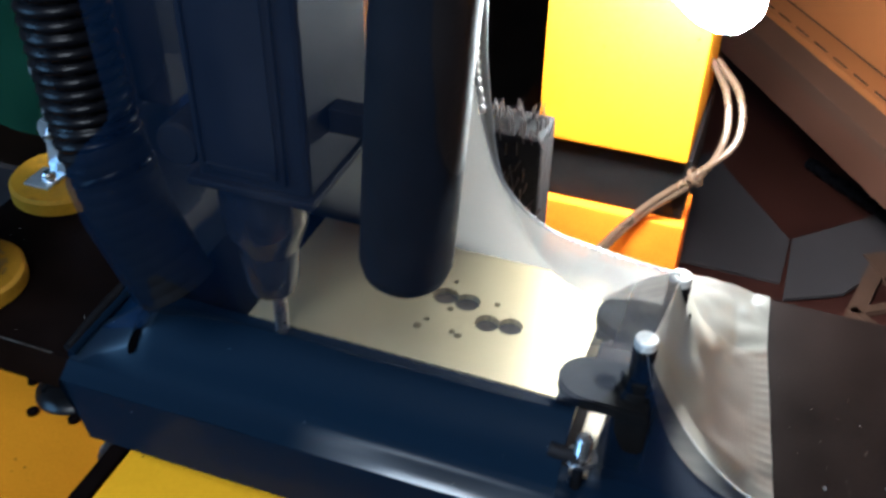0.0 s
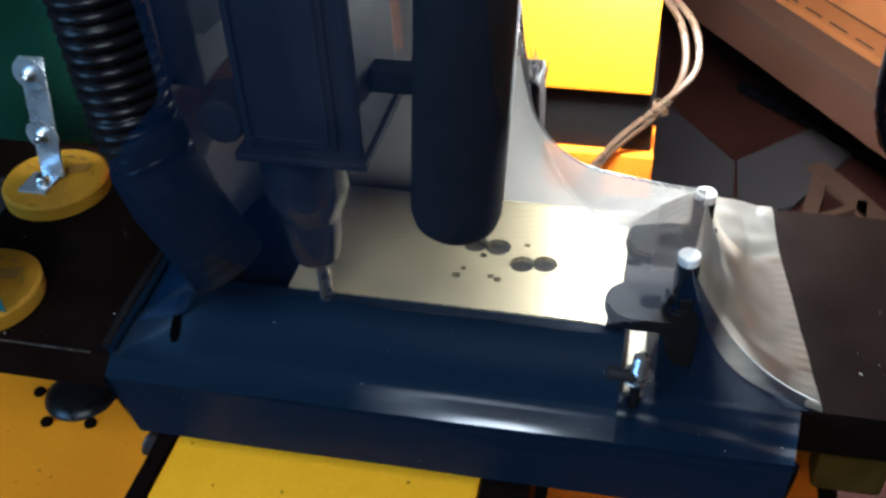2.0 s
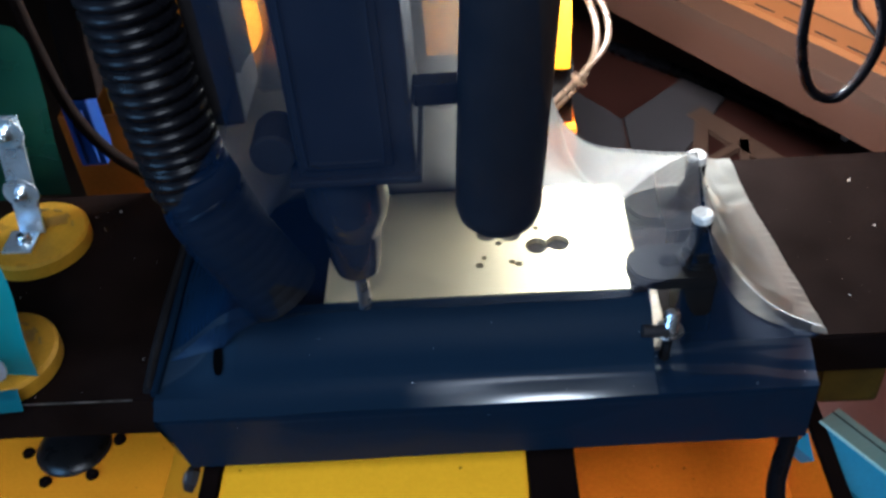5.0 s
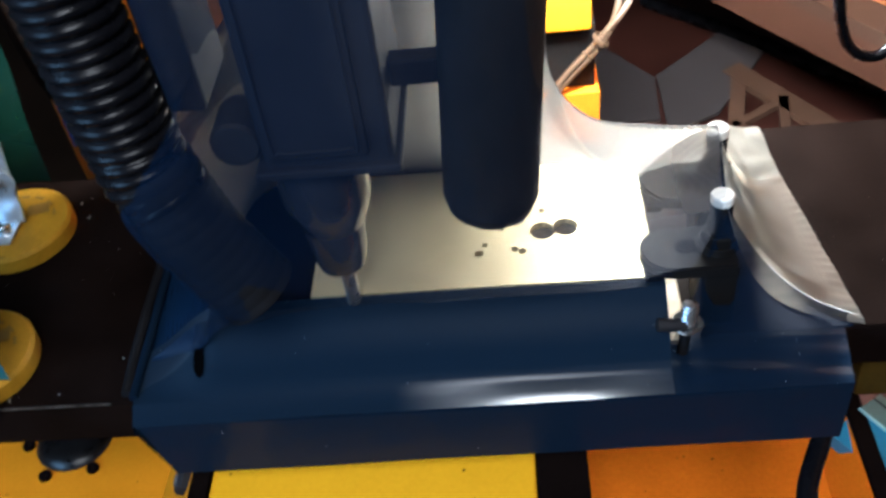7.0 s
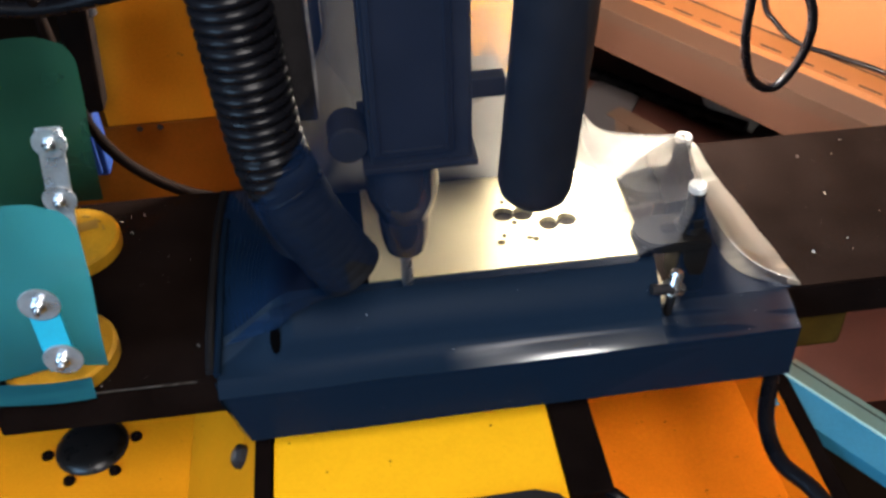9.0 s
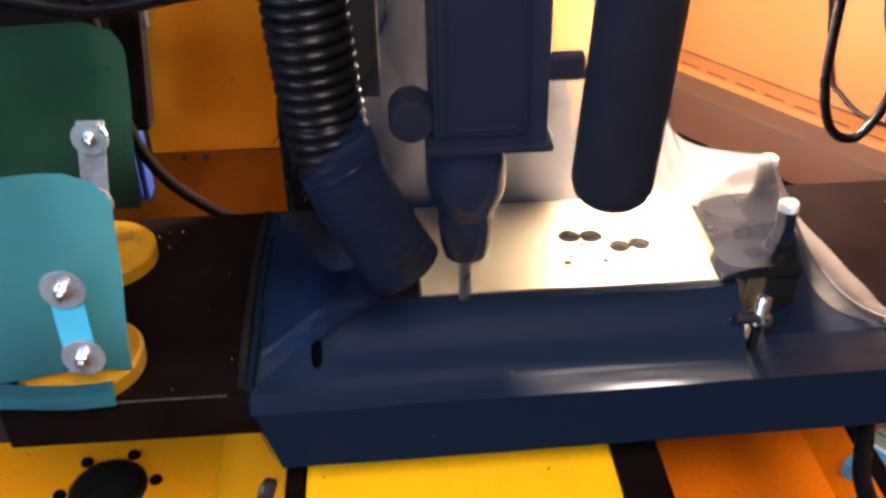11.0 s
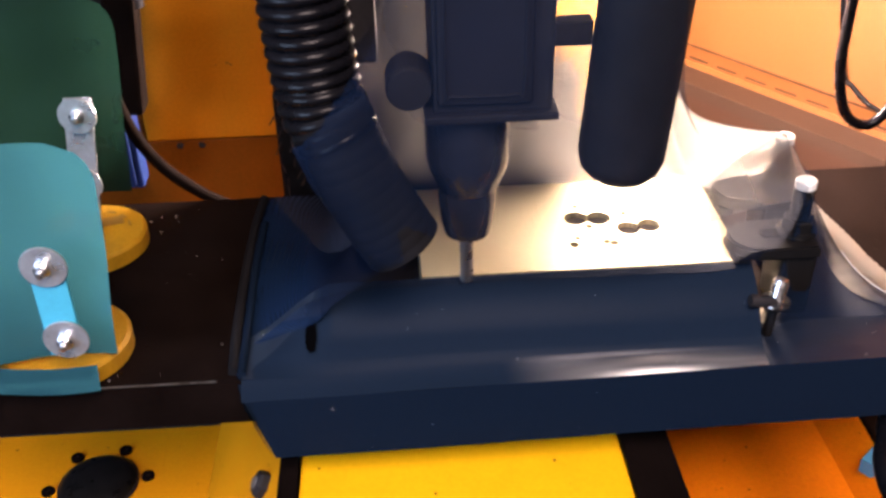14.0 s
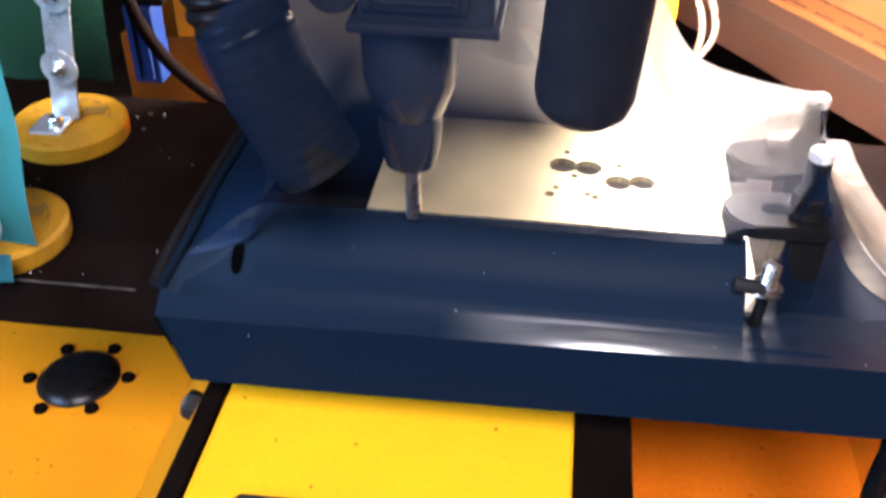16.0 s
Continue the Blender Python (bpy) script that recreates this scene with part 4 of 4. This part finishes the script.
part("body", box((-0.266, 0.250, -0.074), (-0.244, 0.272, -0.012), 0.003), BLUE, plug, "dark blue plastic", m=pi_)
part("rib", box((-0.262, 0.247, -0.069), (-0.259, 0.2505, -0.020), 0.001), BLUE, plug, m=pi_)
part("rib", box((-0.252, 0.247, -0.069), (-0.249, 0.2505, -0.020), 0.001), BLUE, plug, m=pi_)
bm = box((-0.253, 0.249, -0.0115), (-0.229, 0.271, 0.085), 0.004)
for v in bm.verts:
    v.co.x += 0.10 * (v.co.z - 0.03)
part("sleeve", bm, CABLEBROWN, plug, "black sleeve", m=pi_)
part("tail", pipe([(-0.228, 0.26, 0.07), (-0.23, 0.26, 0.13), (-0.245, 0.265, 0.2), (-0.25, 0.27, 0.32)], 0.008, 24, 12), HOSE, plug, smooth=True, m=pi_)
tagged(part("cable", pipe([(-0.45, 0.20, 0.128), (-0.36, 0.20, 0.121), (-0.302, 0.20, 0.116), (-0.262, 0.20, 0.107), (-0.23, 0.20, 0.106), (-0.178, 0.20, 0.114), (-0.132, 0.20, 0.119), (-0.08, 0.21, 0.13)], 0.0058, 50, 12), HOSE, smooth=True), "thick glossy black cable above the beam", "cable")

# right side: hanging cable loop, dark bench, clutter
tagged(part("cable_loop", pipe([(0.30, 0.25, 0.15), (0.300, 0.25, 0.05), (0.302, 0.25, 0.0), (0.315, 0.25, -0.038), (0.338, 0.25, -0.046), (0.356, 0.25, -0.015), (0.357, 0.25, 0.02), (0.345, 0.26, 0.06), (0.335, 0.26, 0.15)], 0.0042, 70, 12), HOSE, smooth=True),
       "black cable hanging in a loop", "cable")
tagged(part("wire", pipe([(0.475, 0.633, -0.057), (0.487, 0.613, -0.157), (0.497, 0.598, -0.175), (0.509, 0.581, -0.188), (0.524, 0.559, -0.193), (0.54, 0.535, -0.19), (0.561, 0.505, -0.188), (0.58, 0.476, -0.186), (0.636, 0.3932, -0.188)], 0.0030, 60, 10), HOSE, smooth=True), "thin black wire along the foot of the orange wall", "wire")
tagged(part("paper", slab([(0.566, 0.935), (0.635, 0.846), (0.611, 0.818), (0.562, 0.912)], -0.5035, -0.501), PAPER), "narrow white paper strip on the dark bench", "paper")
tagged(part("bench", box((0.05, 0.25, -0.56), (0.95, 2.0, -0.504)), DARKBROWN), "dark reddish brown bench", "bench")
def sheet_board(name, outline, z, mat, label, category, thick=0.004):
    return tagged(part(name, slab(outline, z, z + thick), mat), label, category)


sheet_board("cardboard", [(0.150, 1.11), (0.186, 1.052), (0.288, 0.905), (0.283, 0.80), (0.10, 0.80), (0.02, 0.95)], -0.503, CARD, "grey cardboard sheet on the bench", "cardboard")
sheet_board("cardboard", [(0.290, 0.902), (0.402, 1.008), (0.458, 0.945), (0.365, 0.80), (0.29, 0.76)], -0.4985, CARD, "grey cardboard sheet lying over another", "cardboard")
crate = tagged(empty("lattice_bracket", (0.42, 0.80, -0.50)), "flat tan bracket with triangular holes on the bench", "bracket")
li = crate.matrix_basis.inverted()
APEX, EAST, SOUTH = Vector((0.411, 0.895)), Vector((0.525, 0.715)), Vector((0.370, 0.715))


def flat_bar(p, q, wide):
    d = (q - p).normalized() * wide / 2
    o = Vector((-d.y, d.x))
    return slab([tuple(p - d + o), tuple(p - d - o), tuple(q + d - o), tuple(q + d + o)], -0.5035, -0.494)


for p, q, wide in ((APEX, EAST, 0.034), (APEX, SOUTH, 0.022), (SOUTH, EAST, 0.024), (APEX.lerp(EAST, 0.42), SOUTH.lerp(EAST, 0.45), 0.014), (APEX.lerp(EAST, 0.42), APEX.lerp(SOUTH, 0.7), 0.012), (APEX.lerp(SOUTH, 0.7), SOUTH.lerp(EAST, 0.45), 0.012)):
    bm = flat_bar(p, q, wide)
    for v in bm.verts:
        v.co.z += 0.0012 * (wide * 50 % 1)
    part("bar", bm, CARDTAN, crate, m=li)
tagged(part("pipe", pipe([(0.30, 1.12, -0.492), (0.44, 0.985, -0.492), (0.512, 0.905, -0.492), (0.60, 0.82, -0.492)], 0.011, 10, 12), HOSE, smooth=True), "black pipe lying on the bench", "pipe")
rail = tagged(empty("rail", (0.33, -0.05, -0.24)), "teal painted metal profile beside the base", "rail")
ri = rail.matrix_basis.inverted()


def band(out0, out1, z0, z1, thick=0.012):
    """A straight profile beside the base, parallel to the enclosure wall; out0 and out1 are its edges, away from the base's corner."""
    bm = bmesh.new()
    side = Vector((0.828, 0.56, 0))
    v = []
    for d in (0, -thick):
        for o, z in ((out0, z0), (out1, z1)):
            for run in (-0.05, 0.34):
                v.append(bm.verts.new(Vector((0.3, 0.0, 0)) + WALL_DIR * run + side * o + Vector((0, 0, z + d))))
    for f in ((0, 1, 3, 2), (4, 6, 7, 5), (0, 4, 5, 1), (2, 3, 7, 6), (0, 2, 6, 4), (1, 5, 7, 3)):
        bm.faces.new([v[k] for k in f])
    bmesh.ops.recalc_face_normals(bm, faces=bm.faces[:])
    return bm


part("face", band(0.004, 0.0285, -0.207, -0.2005), TEALMETAL, rail, "cyan-blue band", m=ri)
part("edge", band(0.0287, 0.0305, -0.199, -0.199), PALETEAL, rail, "pale worn edge", m=ri)
part("lip", band(0.0307, 0.0505, -0.200, -0.200), SAGE, rail, "grey-green lip", m=ri)
part("groove", band(0.0435, 0.0447, -0.1996, -0.1996, 0.001), MATT, rail, m=ri)

tagged(part("cable", pipe([(0.246, 0.0, -0.09), (0.232, -0.035, -0.095), (0.217, -0.067, -0.10), (0.214, -0.10, -0.10), (0.228, -0.13, -0.10), (0.25, -0.2, -0.11)], 0.0055, 40, 12), HOSE, smooth=True), "thick black cable beside the base", "cable")

# ---- work lamp ----
lamp = tagged(empty("work_lamp", LAMP_AT), "bare warm bulb in a dark socket, switched on", "lamp")
lamp.matrix_basis = look(LAMP_AT, LAMP_TIP)
part("glass", lathe([(0, -0.078), (0.012, -0.075), (0.022, -0.066), (0.029, -0.052), (0.032, -0.034), (0.031, -0.014), (0.025, 0.008), (0.017, 0.026), (0.014, 0.036), (0, 0.036)], 32), BULB, lamp, "glowing warm white glass", smooth=True)
part("socket", lathe([(0, 0.034), (0.0175, 0.034), (0.0185, 0.037), (0.0185, 0.075), (0.012, 0.085), (0, 0.085)], 24), MATT, lamp, smooth=True)
part("cord", pipe([(0, 0, 0.084), (0, 0.03, 0.13), (0.02, 0.2, 0.22), (0.02, 0.8, 0.3)], 0.0035, 30, 10), HOSE, lamp, smooth=True)

# ---- fine shavings on the beam and film ----
rng = random.Random(7)
bm = bmesh.new()
for k in range(150):
    if k < 40:
        at = Vector((rng.uniform(0.255, 0.40), rng.uniform(0.0, 0.15), -0.0362))
    elif k < 80:
        at = Vector((rng.uniform(-0.26, -0.145), rng.uniform(-0.03, 0.15), -0.0362))
    elif k < 105:
        u, v = rng.random(), rng.random()
        at = shelf(u, v) + Vector((0, 0, 0.0004))
    elif k < 140:
        u, v = rng.random(), rng.random()
        at = apron(u, v) + Vector((0, -0.0003, 0.0004))
    else:
        at = hanging(rng.random(), rng.random()) + Vector((0, -0.0004, 0))
    size = (0.0005 + 0.0020 * rng.random() ** 3) * (1.0 if k < 80 else 0.42)
    bmesh.ops.create_cube(bm, size=1.0, matrix=Matrix.Translation(at) @ pose(0, 0, 0, rng.uniform(-30, 30), rng.uniform(-30, 30), rng.uniform(0, 180)) @ Matrix.Diagonal((size, size * 0.13, size * 0.13, 1)))
tagged(part("shavings", bm, PAPER), "fine pale shavings scattered on the beam and film", "shavings", kind="stuff")
